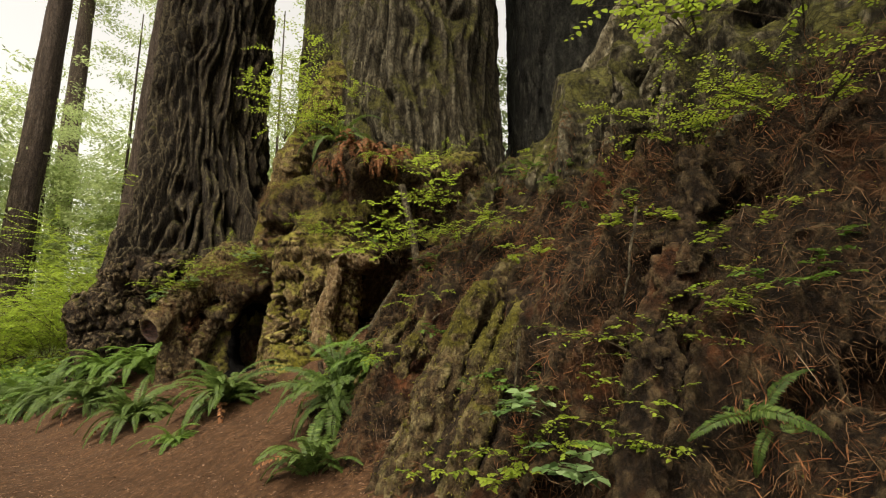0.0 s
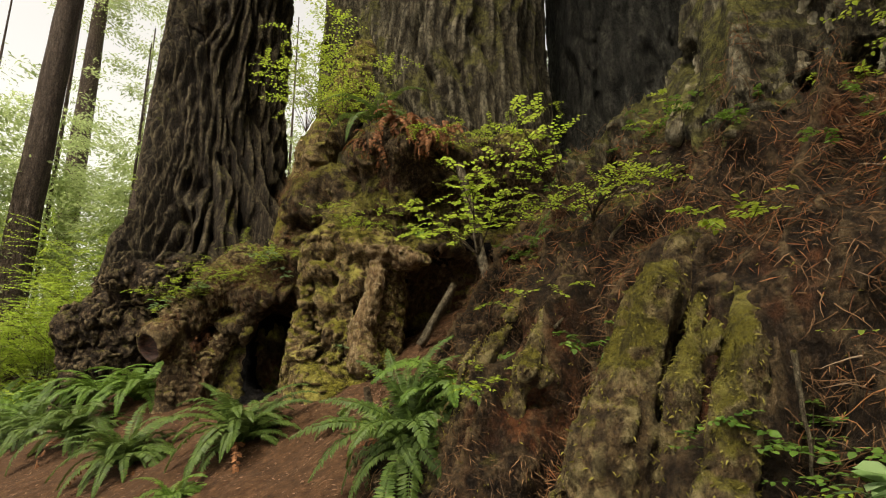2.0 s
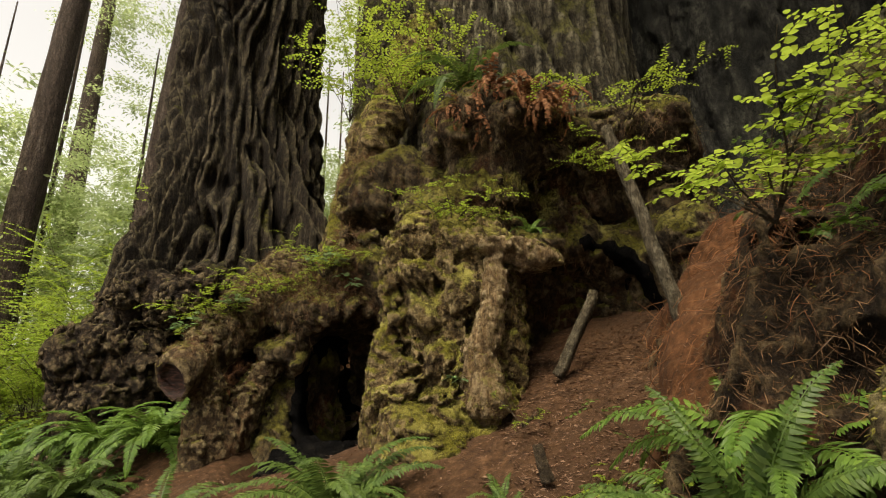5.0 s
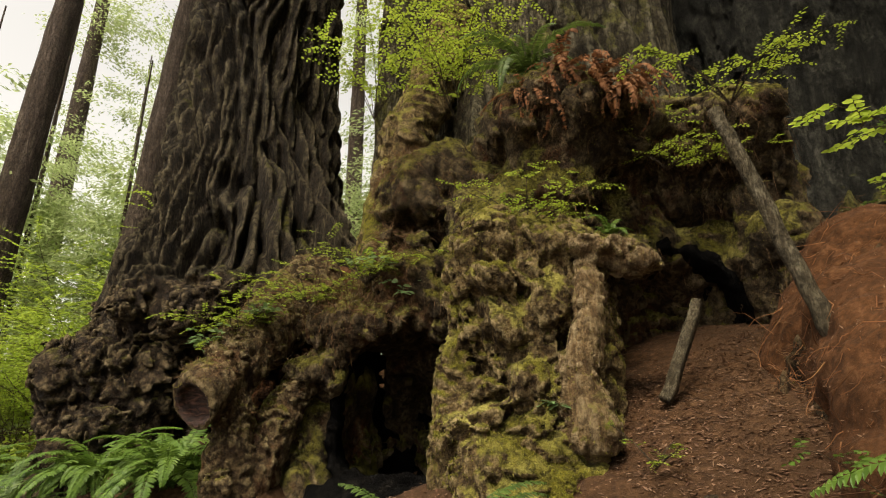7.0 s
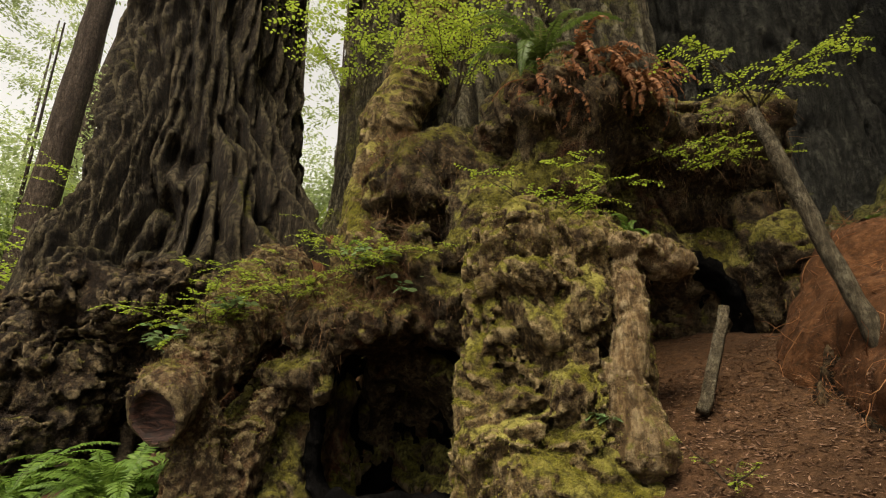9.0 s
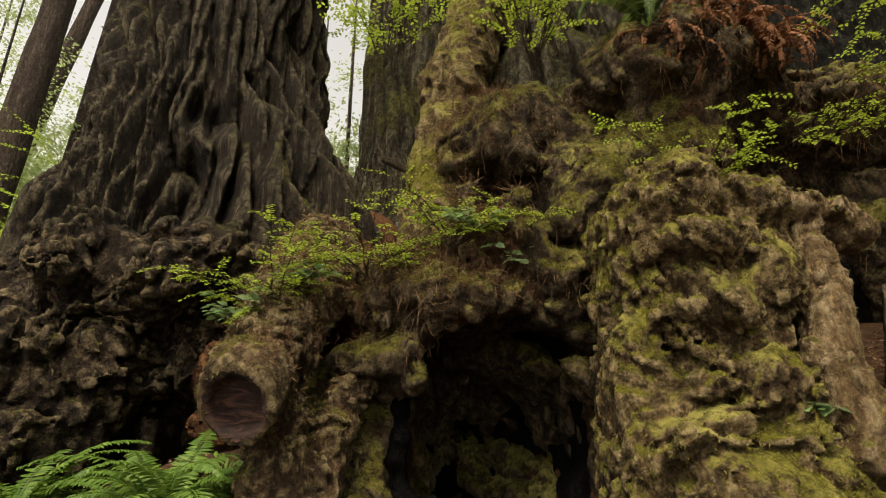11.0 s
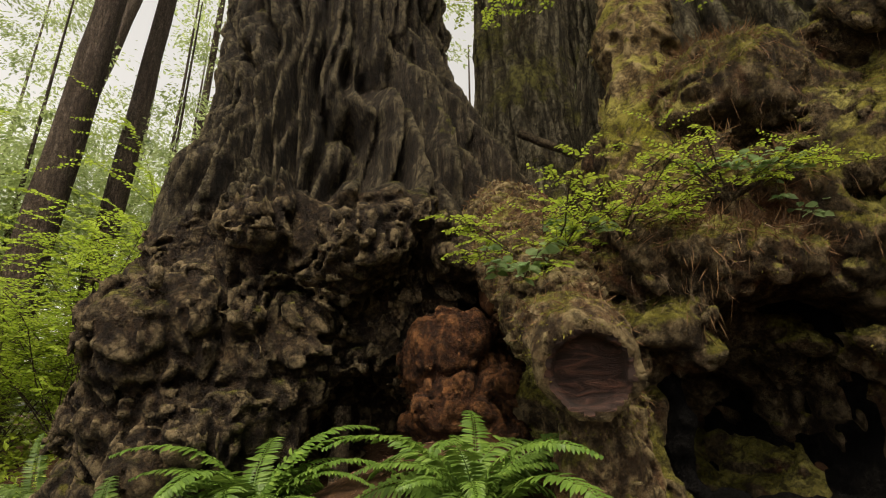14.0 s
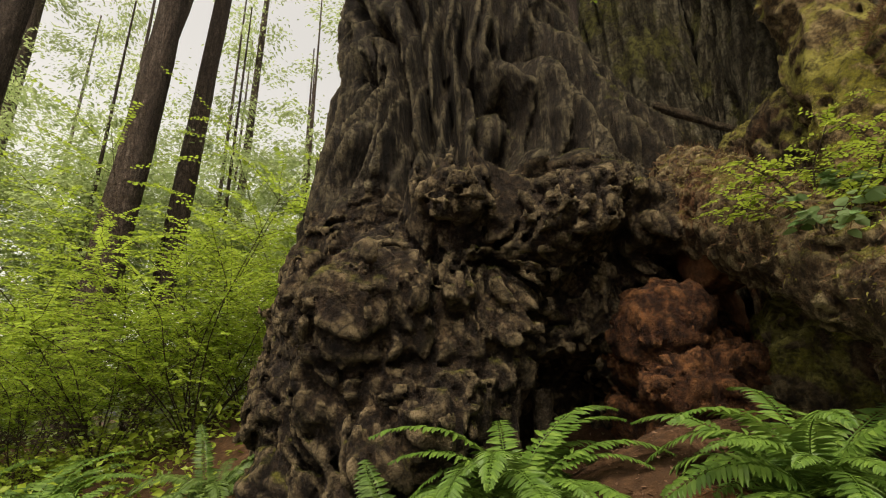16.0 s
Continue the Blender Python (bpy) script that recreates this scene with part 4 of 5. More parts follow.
# ---------------------------------------------------------------- shrubs


def on_slope(x, y):
    """The place on the root slope above x, y."""
    v = SLOPE_SURFACE[0]
    near = np.hypot(v[:, 0] - x, v[:, 1] - y) < 0.06
    return (x, y, float(v[near][:, 2].max()) - 0.02)


def shrub(name, label, base, stems, height, reach, leaf, material, seed, heading=(0, 0), twigs=9, per=14, droop=0.6, wide=0.6, category="shrub", stemr=0.008, group="", rise=1.0):
    """Arching stems with flat side sprays of leaves."""
    r = np.random.RandomState(seed)
    t = thing(name, label, category, group)
    t.location = base
    P, D, U, S = [], [], [], []
    for k in range(stems):
        lines = []
        ang = k * 2.39996 + r.normal(0, 0.3)
        d = np.array([np.cos(ang) * reach + heading[0], np.sin(ang) * reach + heading[1], rise])
        ln = height * r.uniform(0.6, 1.1)
        st = bend((0, 0, 0), d, ln, droop, 9, 0.09, r)
        lines.append((st, np.linspace(stemr, stemr * 0.3, 9)))
        ts = np.sort(r.uniform(0.25, 1.0, twigs))
        p, dd = along(st, ts)
        for q, e in zip(p, dd):
            a = r.uniform(0, 2 * np.pi)
            out = unit(e * 0.5 + np.array([np.cos(a), np.sin(a), r.uniform(-0.1, 0.25)]))
            tl = height * r.uniform(0.14, 0.34)
            tw = bend(q, out, tl, 0.35, 5, 0.10, r)
            lines.append((tw, np.linspace(stemr * 0.35, stemr * 0.12, 5)))
            lp, ld = along(tw, np.linspace(0.12, 1.0, per))
            sd = unit(np.cross(ld, [0, 0, 1.0]))
            sgn = np.where(np.arange(per) % 2 == 0, 1.0, -1.0)[:, None]
            P.append(lp)
            D.append(sd * sgn + ld * 0.55 + r.normal(0, 0.18, (per, 3)))
            U.append(np.array([0, 0, 1.0]) + r.normal(0, 0.28, (per, 3)))
            S.append(leaf * r.uniform(0.6, 1.2, per))
        v, f = tubes(lines, 3)
        piece("stem", mesh_of("stem", v, f), TWIG, t)
    S = np.concatenate(S)
    v, f = leaves(np.concatenate(P), np.concatenate(D), np.concatenate(U), S, S * wide)
    tagged(piece("foliage", mesh_of("foliage", v, f, False), material, t), kind="stuff")
    return t


H = "small-leaved yellow-green huckleberry"
shrub("huckleberry_shrub", H + " sprouting from the mossy trunk", (-2.45, 9.0, 4.75), 12, 2.0, 0.5, 0.05, HUCKLE, 201, (0, -0.15), 12, 16)
shrub("huckleberry_shrub", H + " between the giant trunks", (-3.7, 11.0, 6.0), 9, 2.6, 0.4, 0.07, MAPLE, 213, (0.05, -0.1), 12, 14)
shrub("huckleberry_shrub", H + " on the cut root", (-4.62, 8.75, 2.15), 11, 0.8, 0.9, 0.034, HUCKLE, 202, (-0.35, -0.35), 9, 16)
shrub("huckleberry_shrub", H + " on the root mound", (-4.0, 8.85, 2.5), 14, 0.85, 1.0, 0.032, HUCKLE, 203, (0.1, -0.3), 9, 14)
shrub("huckleberry_shrub", H + " among dry stems on the root mound", (-3.4, 8.55, 2.7), 12, 0.8, 1.0, 0.03, HUCKLE, 214, (0.2, -0.3), 9, 14)
shrub("huckleberry_shrub", H + " above the root pillar", (-1.95, 7.7, 2.95), 9, 0.75, 0.9, 0.030, HUCKLE, 204, (0, -0.2), 9, 14)
shrub("huckleberry_shrub", H + " on the overhang", (-0.6, 7.9, 3.6), 8, 0.8, 1.1, 0.032, HUCKLE, 205, (0.2, -0.4), 8, 14)
shrub("huckleberry_shrub", H + " on the root slope", on_slope(0.25, 4.75), 8, 0.8, 1.0, 0.032, HUCKLE, 206, (-0.4, -0.4), 8, 14)
shrub("huckleberry_shrub", H + " overhanging the root slope", on_slope(1.9, 3.6), 8, 1.0, 0.9, 0.032, HUCKLE, 208, (-0.5, -0.5), 9, 14)
shrub("huckleberry_shrub", H + " low on the root slope", on_slope(1.15, 2.75), 7, 0.7, 0.9, 0.028, HUCKLE, 209, (-0.4, -0.4), 8, 12)
shrub("huckleberry_shrub", H + " beside the near trunk", on_slope(2.1, 2.7), 7, 0.8, 0.9, 0.030, HUCKLE, 210, (-0.5, -0.3), 8, 12)
shrub("huckleberry_shrub", H + " between the trunks", (-0.3, 7.3, 3.9), 7, 1.0, 1.0, 0.034, HUCKLE, 211, (-0.2, -0.6), 8, 14)
shrub("huckleberry_shrub", H + " beside the red earth", (-1.5, 6.75, 1.25), 4, 0.3, 0.9, 0.02, HUCKLE, 212, (0, -0.3), 6, 10)
for k, (x, y, z, h) in enumerate(((0.55, 3.35, 1.25, 0.35), (0.75, 3.9, 2.0, 0.4), (0.1, 4.15, 1.65, 0.35), (1.4, 3.3, 2.5, 0.45), (-0.05, 5.3, 2.0, 0.4), (0.35, 2.95, 0.95, 0.3), (1.75, 2.4, 2.0, 0.4))):
    shrub("seedling", "leafy green seedling among slope litter", on_slope(x, y), 5, h, 1.0, 0.038, HUCKLE if k % 2 else FERN_BRIGHT, 230 + k, (-0.4, -0.3), 5, 8, wide=0.7, stemr=0.004, group="seedlings")
sp, sn, _ = scatter(SLOPE_SURFACE, 46, lambda p, n: (n[:, 1] < 0.3) & (n[:, 2] > 0.1) & (p[:, 0] < 2.4) & (p[:, 2] > 0.5) & (p[:, 2] < 3.4) & (p[:, 1] > 2.2), 31)
for k, q in enumerate(sp):
    shrub("seedling", "leafy green seedling among slope litter", tuple(float(c) for c in q), 4, 0.26 + 0.005 * k, 1.0, 0.03, HUCKLE if k % 3 else FERN_BRIGHT, 600 + k, (-0.5, -0.35), 5, 9, wide=0.65, stemr=0.004, group="seedlings")
# broad-leaved sprouts
for k, (x, y, z, h) in enumerate(((-4.85, 8.55, 2.1, 0.35), (-3.3, 8.4, 2.75, 0.4), (-3.0, 8.5, 2.55, 0.35), (-1.9, 7.25, 1.55, 0.16), (0.45, 2.85, 1.05, 0.22), (0.62, 2.5, 0.85, 0.25), (-4.4, 8.7, 2.4, 0.3))):
    shrub("salal_sprout", "pale broad-leaved sprout on mossy wood", (x, y, z), 5, h, 0.9, 0.075, SALAL, 250 + k, (-0.1, -0.4), 3, 4, wide=0.75, stemr=0.004, group="salal sprouts")
M = "bright green vine maple in layered sprays"
shrub("vine_maple", M + " rooted on the root slope", (-0.5, 5.3, 2.25), 7, 0.95, 0.6, 0.042, MAPLE, 261, (-0.4, -0.25), 8, 12, wide=0.8, category="small tree")
shrub("vine_maple", M + " arching out over roots", on_slope(0.15, 5.15), 4, 0.95, 0.45, 0.04, MAPLE, 264, (-0.75, -0.2), 8, 12, wide=0.75, category="small tree", rise=0.95)
shrub("vine_maple", M + " leaning over the slope", (2.3, 4.1, 4.1), 4, 1.5, 0.6, 0.07, MAPLE, 262, (-0.7, -0.6), 8, 12, wide=0.7, category="small tree")
shrub("vine_maple", M + " leaning over the near slope", (2.4, 3.0, 3.5), 4, 1.2, 0.6, 0.06, MAPLE, 263, (-0.7, -0.4), 8, 12, wide=0.7, category="small tree")
for k, (x, y, h, n) in enumerate(((-9.2, 14.2, 4.4, 14), (-10.8, 15.4, 4.8, 14), (-8.7, 14.8, 4.8, 12), (-11.9, 15.5, 4.4, 12), (-9.9, 16.8, 5.0, 12), (-13.4, 17.0, 4.4, 12), (-14.6, 16.3, 3.6, 12), (-15.6, 19.0, 4.6, 10), (-8.3, 17.5, 5, 10), (-13.0, 20.5, 5.0, 10), (-17.5, 17.0, 3.6, 10))):
    shrub("vine_maple", M + " on the forest floor", (x, y, float(ground_height(x, y))), n, h, 0.55, 0.062, MAPLE, 270 + k, (0, 0), 26, 36, wide=0.8, category="small tree", stemr=0.012, group="vine maples", droop=0.85)

# ---------------------------------------------------------------- crowns and the far forest


def crown(parent, c, radii, n, size, material, seed, shell=0.45):
    """A ragged crown of drooping needle sprays in clumps."""
    r = np.random.RandomState(seed)
    m = max(8, n // 110)
    d = unit(r.normal(0, 1, (m, 3)))
    cl = np.array(c) + d * np.array(radii) * r.uniform(shell, 1.0, (m, 1))
    pick = r.randint(m, size=n)
    spread = np.array([1.0, 1.0, 0.28]) * min(radii) * 0.17
    p = cl[pick] + r.normal(0, 1, (n, 3)) * spread
    out = (p - np.array(c)) * [1, 1, 0]
    ax = unit(out) + r.normal(0, 0.45, (n, 3)) + [0, 0, -0.25]
    s = size * r.uniform(0.5, 1.3, n)
    v, f = leaves(p, ax, np.array([0, 0, 1.0]) + r.normal(0, 0.4, (n, 3)), s, s * 0.42, 4)
    o = piece("crown", mesh_of("crown", v, f, False), material, parent)
    return o


for k, t in enumerate(FAR_TRUNKS):
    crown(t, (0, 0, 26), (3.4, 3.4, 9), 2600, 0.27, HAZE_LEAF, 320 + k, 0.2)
# Crowns high above the view, added to hold back light from the sky.
for k, (tr, x, y, z) in enumerate(((tree1, -5.75, 11.95, 24), (tree2, -0.65, 11.1, 25), (tree4, 3.9, 12.2, 24), (tree5, 5.2, 6.2, 24))):
    crown(tr, (x, y, z), (7.5, 7.5, 9.5), 5000, 0.85, NEEDLE, 300 + k, 0.2)

for k, (x, y, r, s) in enumerate(((-18.5, 30, 0.5, 1), (-14.5, 32, 0.45, 1), (-25, 30, 0.5, 1), (-11, 37, 0.5, 1), (-5, 33, 0.5, 1), (-30, 24, 0.5, 1), (-21, 20.5, 0.4, 0.8), (-19, 40, 0.6, 1.2), (-3, 42, 0.6, 1.2), (2.5, 34, 0.5, 1), (-28, 42, 0.6, 1.2), (-36, 36, 0.6, 1.2), (8, 40, 0.6, 1.2), (-12, 46, 0.6, 1.2), (-17, 25.5, 0.35, 0.7), (-22.5, 27, 0.4, 0.9), (-13.0, 28, 0.35, 0.8), (-9.5, 27, 0.35, 0.8), (-26.5, 22, 0.4, 0.8), (-20, 34, 0.5, 1.1), (-16, 40, 0.5, 1.1), (-3.6, 24, 0.35, 0.8), (1.6, 20, 0.3, 0.8))):
    t = thing("conifer", "tall feathery distant conifer, haze put into its pale green", "tree", "distant conifers")
    t.location = (x, y, 0)
    tall_trunk("trunk", 0, 0, r * 0.36, -0.5, 26 * s, FAR_BARK, t, (0, 0), 0.25, 10)
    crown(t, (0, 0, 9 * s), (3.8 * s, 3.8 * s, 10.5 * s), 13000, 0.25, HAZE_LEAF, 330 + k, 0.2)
# conifers around and behind the trail, out of view, added to dim the light
for k, (x, y) in enumerate(((1, -11), (8, -5), (12, 1), (5, -16), (15, -10))):
    t = thing("conifer", "unseen tall conifer added to shade the trail", "tree", "conifers by the trail")
    t.location = (x, y, 0)
    tall_trunk("trunk", 0, 0, 0.7, -0.5, 30, FAR_BARK, t, (0, 0), 0.4, 16)
    crown(t, (0, 0, 17), (5.5, 5.5, 12), 3600, 1.1, NEEDLE, 350 + k, 0.2)
# ragged low growth that closes the forest behind the shrubs
n = 60000
r = np.random.RandomState(77)
x, y = r.uniform(-40, 4, n), r.uniform(19, 44, n)
clump = vnoise(x * 0.35, y * 0.35, 0 * x)
z = r.rand(n) ** 1.5 * (2.2 + 5.5 * clump)
p = np.stack([x, y, z], -1)
s = r.uniform(0.08, 0.24, n) * (0.7 + (y - 19) * 0.03)
v, f = leaves(p, r.normal(0, 1, (n, 3)) * [1, 1, 0.4], np.array([0, 0, 1.0]) + r.normal(0, 0.5, (n, 3)), s, s * 0.6, 4)
tagged(piece("far_undergrowth", mesh_of("far_undergrowth", v, f, False), HAZE_LEAF), "undergrowth filling the distant forest, haze put into its pale green", "undergrowth", kind="stuff")
n = 16000
x, y = r.uniform(-18, -8.2, n), r.uniform(10.5, 19, n)
keep = (x < -8.2 - (13 - np.minimum(y, 13)) * 0.35)
x, y = x[keep], y[keep]
n = len(x)
z = ground_height(x, y) + r.rand(n) ** 1.6 * (0.15 + 0.7 * vnoise(x * 0.8, y * 0.8, 0 * x))
s = r.uniform(0.04, 0.13, n)
v, f = leaves(np.stack([x, y, z], -1), r.normal(0, 1, (n, 3)) * [1, 1, 0.4], np.array([0, 0, 1.0]) + r.normal(0, 0.5, (n, 3)), s, s * 0.6, 4)
tagged(piece("undergrowth", mesh_of("undergrowth", v, f, False), HUCKLE), "leafy green undergrowth beside the trail", "undergrowth", kind="stuff")

# ---------------------------------------------------------------- log, poles, boards


def pole(name, label, category, a, b, ra, rb, material, seed, sides=10, knots=0.12):
    """A rough stick from a to b with uneven girth and closed ends."""
    r = np.random.RandomState(seed)
    n = 16
    a, b = np.array(a, float), np.array(b, float)
    t = np.linspace(0, 1, n)[:, None]
    pts = a + (b - a) * t + np.cumsum(r.normal(0, 0.0045, (n, 3)), 0) * np.linalg.norm(b - a)
    rad = (ra + (rb - ra) * t[:, 0]) * (1 + r.uniform(-knots, knots, n) * 0.4)
    rad = np.concatenate([[0.001], rad, [0.001]])
    pts = np.concatenate([pts[:1] - (b - a) * 1e-3, pts, pts[-1:] + (b - a) * 1e-3])
    v, f = tubes([(pts, rad)], sides)
    return tagged(piece(name, mesh_of(name, v, f), material), label, category)


pole("leaning_pole", "grey-green bare pole leaning on the root overhang", "pole", (-0.26, 6.85, 1.95), (-0.59, 7.05, 3.72), 0.058, 0.048, STICK, 1)
pole("wooden_board", "split weathered board propped in the cave mouth", "board", (-1.09, 7.46, 1.60), (-0.66, 7.6, 2.34), 0.055, 0.05, STICK, 2, 4, 0.03)
pole("wooden_post", "short grey post inside the hollow base", "post", (-5.72, 10.2, 0.6), (-5.68, 10.3, 1.5), 0.08, 0.07, TWIG, 3, 6)
pole("fallen_branch", "thin bare branch lying between two trunks", "branch", (-3.6, 11.4, 4.85), (-2.7, 11.0, 4.3), 0.06, 0.04, TWIG, 4)
pole("stub", "small broken stub on the red earth", "stub", (-1.45, 6.2, 1.0), (-1.5, 6.2, 1.2), 0.04, 0.03, TWIG, 5)
for k, (a, b) in enumerate((((0.3, 4.6, 2.2), (0.9, 4.9, 2.9)), ((0.2, 5.0, 2.5), (1.0, 4.6, 2.75)), ((0.5, 3.3, 1.5), (0.42, 3.2, 1.1)), ((1.2, 3.0, 2.3), (1.0, 2.8, 1.7)), ((-0.1, 4.5, 1.65), (0.25, 4.75, 2.0)))):
    pole("dead_twig", "bare pale twig caught in slope litter", "twig", a, b, 0.012, 0.005, STICK, 20 + k, 5)

log = thing("cut_root", "thick mossy root sawn off with dark rotten face", "log")
LA, LB = np.array((-4.32, 10.1, 3.0)), np.array((-4.73, 8.12, 1.60))
cutn = unit(np.array((-0.38, -0.85, -0.36)))


def log_field(p):
    d = rod(p, LA, LB + 0.2 * (LB - LA), 0.42, 0.185)
    plane = sum((p[i] - LB[i]) * cutn[i] for i in range(3))
    d = smax(d, plane, 0.03)
    bowl = np.sqrt(sum((p[i] - LB[i]) ** 2 for i in range(3))) - 0.165
    d = smax(d, -smax(bowl, -plane - 0.07, 0.03), 0.02)
    d = smin(d, rod(p, (-4.5, 8.5, 1.5), (-4.55, 8.45, 0.5), 0.16, 0.24), 0.12)
    return smin(d, rod(p, (-4.0, 9.0, 1.95), (-4.5, 8.5, 0.6), 0.13, 0.22), 0.12)


v, f = solid(log_field, lambda p: knob_detail(0.06, 3.0, 0.045)(p) * np.clip(np.sqrt(sum((p[i] - LB[i]) ** 2 for i in range(3))) * 2.2 - 0.2, 0.25, 1), (-5.4, 7.2, 0.3), (-3.5, 10.7, 3.7), 0.024)
LOG_SURFACE = (v, f)
mid = v[f].mean(1)
face = (np.linalg.norm(mid - LB, axis=1) < 0.185) & (((mid - LB) @ cutn) > -0.13)
piece("root_bark", mesh_of("root_bark", *compact(v, f[~face])), LOG_BARK, log)
FACE, nt, b = mat("rotten_cut_face", 0.85)
vec = coords(nt, (1, 1, 3))
g = tex(nt, vec, 7, 7, 0.65, 1.5)
nt.links.new(ramp(nt, g, (0.3, (0.010, 0.006, 0.005)), (0.52, (0.032, 0.016, 0.012)), (0.7, (0.11, 0.05, 0.032))), b.inputs["Base Color"])
relief(nt, b, (g, 0.8, 0.03))
piece("cut_face", mesh_of("cut_face", *compact(v, f[face])), FACE, log, "dark rotten sawn face")

# ---------------------------------------------------------------- strands, litter and moss (stuff)


TWIGLET = leaf_material("dry_twig", (0.06, 0.035, 0.02), (0.17, 0.11, 0.065), (0.34, 0.25, 0.17), 0.9, 0.05)


def strands(name, label, category, surface, n, keep, length, width, material, seed, lift=0.5, hang=0.6, corners=4):
    p, nr, r = scatter(surface, n, keep, seed)
    ax = nr * lift + r.normal(0, 0.6, (n, 3)) + [0, 0, -hang]
    s = length * r.uniform(0.35, 1.3, n)
    v, f = leaves(p - nr * 0.004, ax, nr + r.normal(0, 0.4, (n, 3)), s, width * r.uniform(0.6, 1.4, n), corners, 0.3)
    return tagged(piece(name, mesh_of(name, v, f, False), material), label, category, kind="stuff")


def mossy(p, n):
    return (vnoise(p[:, 0] * 2.3, p[:, 1] * 2.3, p[:, 2] * 2.3) + 0.25 * n[:, 2] > 0.48) & (n[:, 1] < 0.5)


def front(p, n):
    return (n[:, 1] < 0.4) | (n[:, 2] > 0.5)


def clear_of_roots(p, gap=0.24):
    """True for places away from the roots that lie bare on the slope."""
    ok = np.ones(len(p), bool)
    for line in ROOT_LINES:
        for a, b in zip(line, line[1:]):
            ok &= rod(p.T, a, b, gap, gap) > 0
    return ok


strands("moss_tufts", "yellow-green moss shagging the root pillar", "moss", PILLAR_SURFACE, 13000, mossy, 0.022, 0.008, MOSS, 401)
strands("moss_tufts", "thin moss on the bare root", "moss", LEG_SURFACE, 1200, mossy, 0.02, 0.007, MOSS, 408)
strands("moss_tufts", "green moss on the hollow root mass", "moss", T2_SURFACE, 12000, lambda p, n: mossy(p, n) & (p[:, 1] < 9.6) & (p[:, 2] > 1.7), 0.022, 0.008, MOSS, 402)
strands("moss_tufts", "moss rimming the cut root", "moss", LOG_SURFACE, 5000, lambda p, n: ~((np.linalg.norm(p - LB, axis=1) < 0.185) & ((p - LB) @ cutn > -0.13)) & mossy(p, n) & (p[:, 2] > 1.3), 0.025, 0.009, MOSS, 403)
strands("moss_tufts", "moss on the slope roots", "moss", SLOPE_SURFACE, 6000, lambda p, n: mossy(p, n) & (p[:, 0] < 2.8) & (p[:, 2] > 0.2), 0.03, 0.007, MOSS, 404)
strands("needle_litter", "brown needles and dead sprays on the slope", "litter", SLOPE_SURFACE, 36000, lambda p, n: clear_of_roots(p, 0.17) & front(p, n) & (p[:, 0] < 3.2) & (p[:, 2] > 0.2) & (vnoise(p[:, 0] * 1.7 + 5, p[:, 1] * 1.7, p[:, 2] * 1.7) > 0.38) & (p[:, 2] < 3.3), 0.075, 0.0045, LITTER, 405, 0.7, 0.7)
strands("needle_litter", "rusty dead sprays on the slope", "litter", SLOPE_SURFACE, 9000, lambda p, n: clear_of_roots(p, 0.17) & front(p, n) & (p[:, 0] < 3.2) & (vnoise(p[:, 0] * 1.3 + 15, p[:, 1] * 1.3, p[:, 2] * 1.3) > 0.6) & (p[:, 2] < 3.3), 0.12, 0.006, DEAD, 406, 0.8, 0.8)
strands("hanging_rootlets", "fine brown rootlets hanging from the root mass", "rootlets", T2_SURFACE, 2600, lambda p, n: (p[:, 1] < 9.2) & (p[:, 2] > 1.9) & (vnoise(p[:, 0] * 1.9 + 3, p[:, 1] * 1.9, p[:, 2] * 1.9) > 0.55), 0.15, 0.005, LITTER, 407, 0.35, 1.5)


def tangle(name, label, category, surface, n, keep, length, thick, material, seed, hang=0.3, wob=0.28):
    """Crooked thin twigs and rootlets lying over a surface, as round stems."""
    p, nr, r = scatter(surface, n, keep, seed)
    lines = []
    for q, m in zip(p, nr):
        d = r.normal(0, 1, 3)
        d = d - m * (d @ m) * 0.75 + m * 0.35 - np.array([0, 0, hang])
        ln = length * r.uniform(0.35, 1.3)
        pts = bend(q + m * 0.012, d, ln, hang * 0.6, 5, wob, r)
        lines.append((pts, np.linspace(thick, thick * 0.35, 5) * r.uniform(0.6, 1.5)))
    v, f = tubes(lines, 3)
    return tagged(piece(name, mesh_of(name, v, f), material), label, category, kind="stuff")


def littered(p, n):
    return clear_of_roots(p) & front(p, n) & (p[:, 0] < 3.0) & (p[:, 2] > 0.3) & (p[:, 2] < 3.5) & (p[:, 1] > 1.6)


tangle("twig_tangle", "brown twigs and rootlets tangled over the slope", "twigs", SLOPE_SURFACE, 7500, littered, 0.15, 0.0024, LITTER, 431, 0.5)
tangle("twig_tangle", "rust-red dead sprays heaped on the slope", "twigs", SLOPE_SURFACE, 1800, lambda p, n: littered(p, n) & (vnoise(p[:, 0] * 1.5 + 15, p[:, 1] * 1.5, p[:, 2] * 1.5) > 0.56), 0.17, 0.0026, DEAD, 432, 0.6)
tangle("twig_tangle", "pale bare twigs caught on the slope", "twigs", SLOPE_SURFACE, 200, littered, 0.24, 0.003, TWIGLET, 433, 0.2, 0.2)
tangle("rootlet_tangle", "fine dark rootlets hanging over the caves", "rootlets", T2_SURFACE, 700, lambda p, n: (p[:, 1] < 9.2) & (p[:, 2] > 2.5) & (n[:, 1] < 0.2), 0.22, 0.0022, LITTER, 434, 1.3)
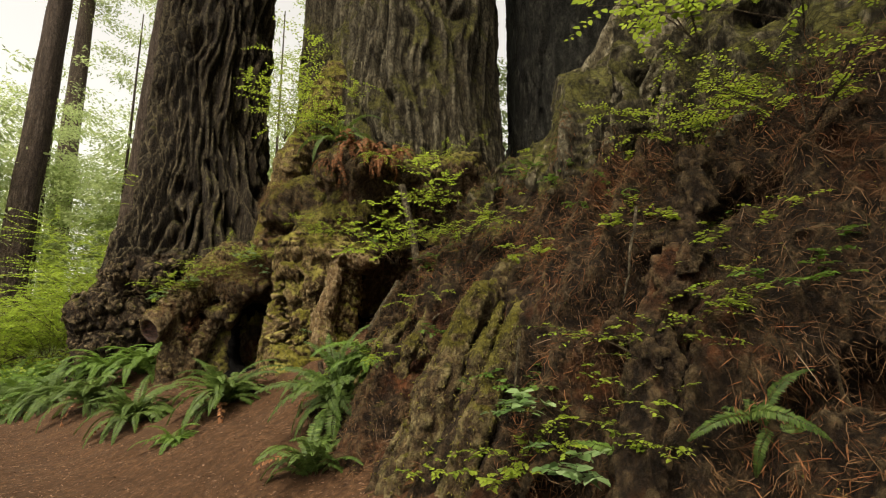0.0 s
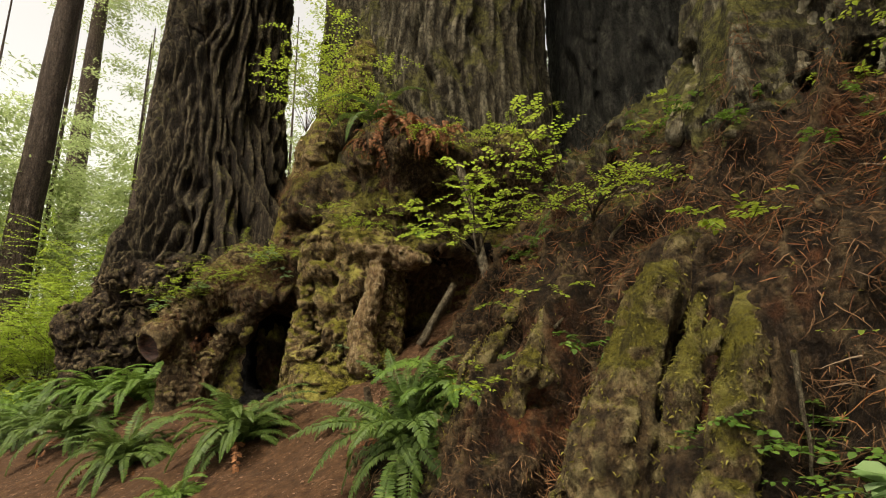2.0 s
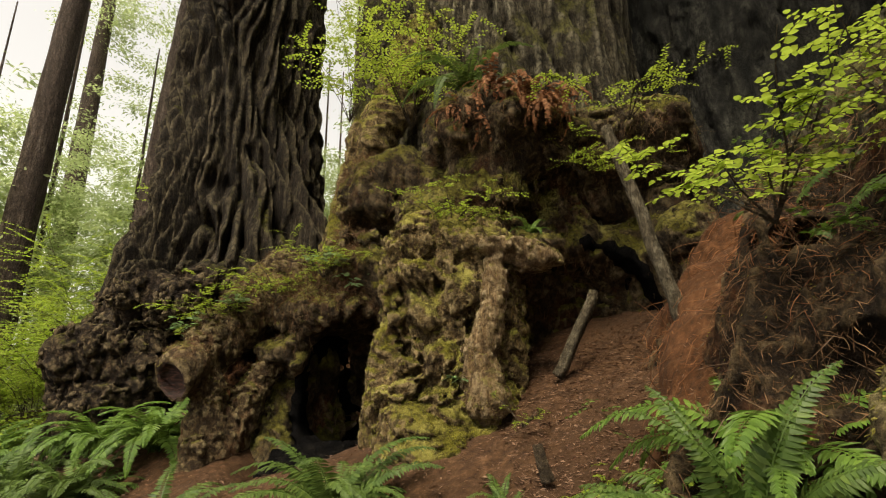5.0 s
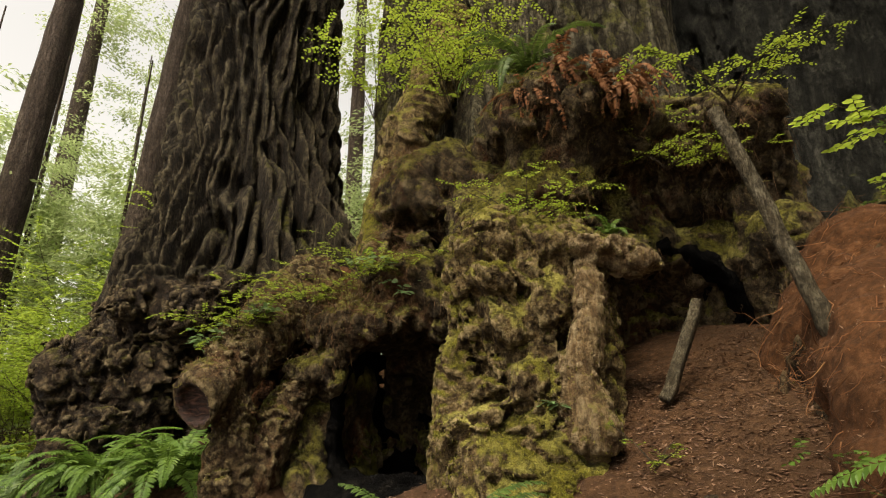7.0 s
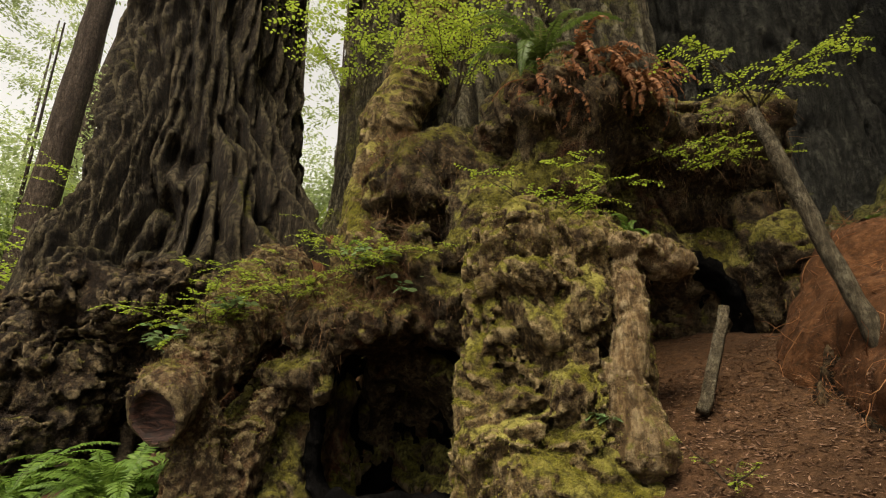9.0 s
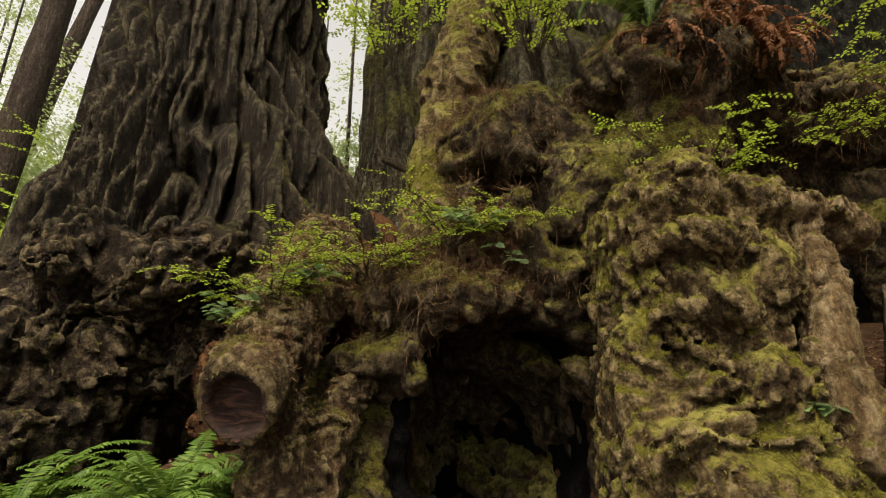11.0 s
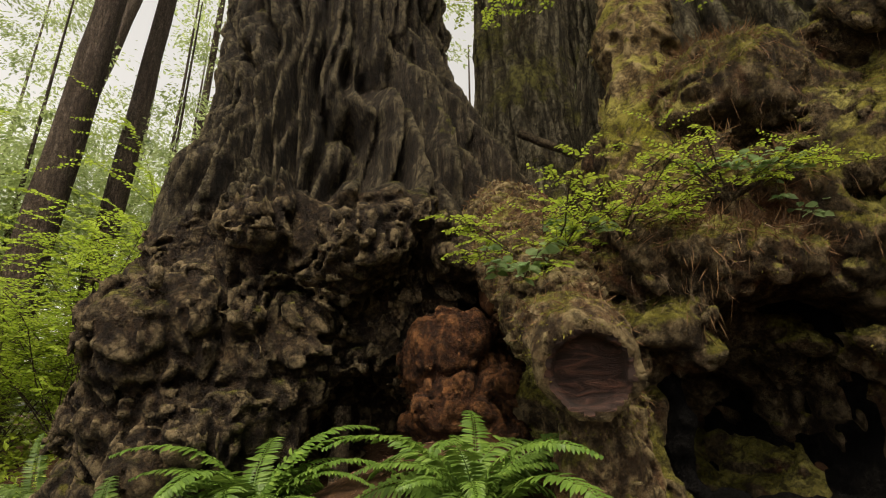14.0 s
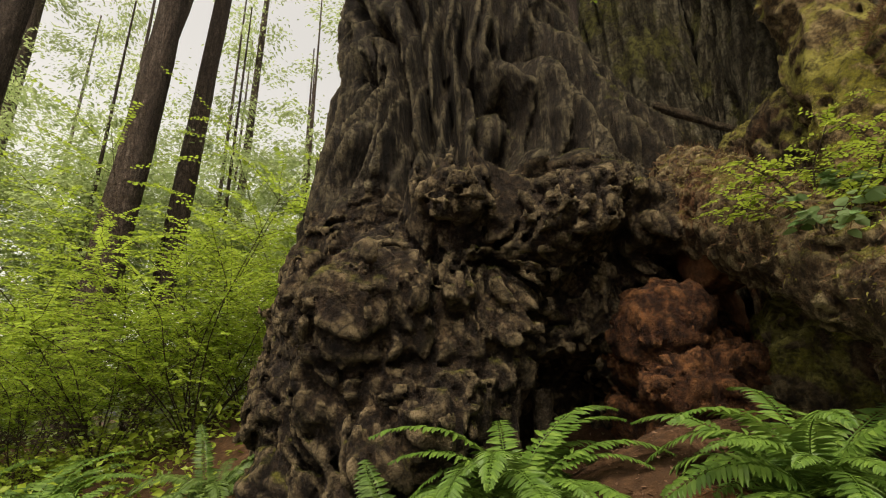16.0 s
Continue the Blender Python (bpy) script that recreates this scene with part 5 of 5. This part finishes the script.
tangle("rootlet_tangle", "dry stems and rootlets matted on the root mound", "rootlets", T2_SURFACE, 700, lambda p, n: (p[:, 1] < 9.5) & (p[:, 0] < -2.8) & (p[:, 2] > 2.0) & (n[:, 2] > 0.1), 0.16, 0.0022, TWIGLET, 435, 0.5)
tangle("rootlet_tangle", "thin red-brown rootlets trailing over the earth mound", "rootlets", MOUND_SURFACE, 520, lambda p, n: (n[:, 1] < 0.3) & (p[:, 2] > 0.9), 0.3, 0.0032, DEAD, 436, 0.6)
strands("needle_litter", "needles and chips on the earth mound", "litter", MOUND_SURFACE, 3500, lambda p, n: n[:, 2] > 0.0, 0.03, 0.006, CHIPS, 437, 0.3, 0.2)
strands("dead_twigs", "bare brown twigs tangled on the slope", "twigs", SLOPE_SURFACE, 700, lambda p, n: clear_of_roots(p) & front(p, n) & (p[:, 0] < 3.0) & (p[:, 2] > 0.3) & (p[:, 2] < 3.6), 0.22, 0.006, TWIGLET, 411, 0.5, 0.25)
for k, sf in enumerate(ROOT_SURFACES[:5]):
    strands("moss_tufts", "bright moss along a slope root", "moss", sf, 1300, lambda p, n: n[:, 2] > -0.2, 0.03, 0.009, MOSS, 420 + k)
strands("dry_stems", "dry brown stems matted on the root mound", "litter", T2_SURFACE, 5000, lambda p, n: (n[:, 2] > 0.1) & (p[:, 1] < 9.4) & (p[:, 0] < -2.9) & (p[:, 2] > 2.1), 0.13, 0.006, LITTER, 409, 0.8, 0.3)
strands("dry_stems", "dry litter lying on the cut root", "litter", LOG_SURFACE, 4500, lambda p, n: (np.linalg.norm(p - LB, axis=1) > 0.3) & (n[:, 2] > 0.0) & (p[:, 2] > 1.5), 0.07, 0.006, LITTER, 410, 0.6, 0.3)
# crumbs and needles lying on the soil
n = 52000
r = np.random.RandomState(55)
x, y = r.uniform(-8.5, 0.3, n), r.uniform(2.5, 10.8, n)
x[:12000], y[:12000] = r.uniform(-1.6, 0.2, 12000), r.uniform(5.6, 8.2, 12000)
p = np.stack([x, y, ground_height(x, y) + 0.004], -1)
s = r.uniform(0.012, 0.05, n)
v, f = leaves(p, r.normal(0, 1, (n, 3)) * [1, 1, 0.2], np.array([0, 0, 1.0]) + r.normal(0, 0.25, (n, 3)), s, s * r.uniform(0.1, 0.5, n), 4)
tagged(piece("soil_litter", mesh_of("soil_litter", v, f, False), CHIPS), "needles and wood chips lying on red soil", "litter", kind="stuff")
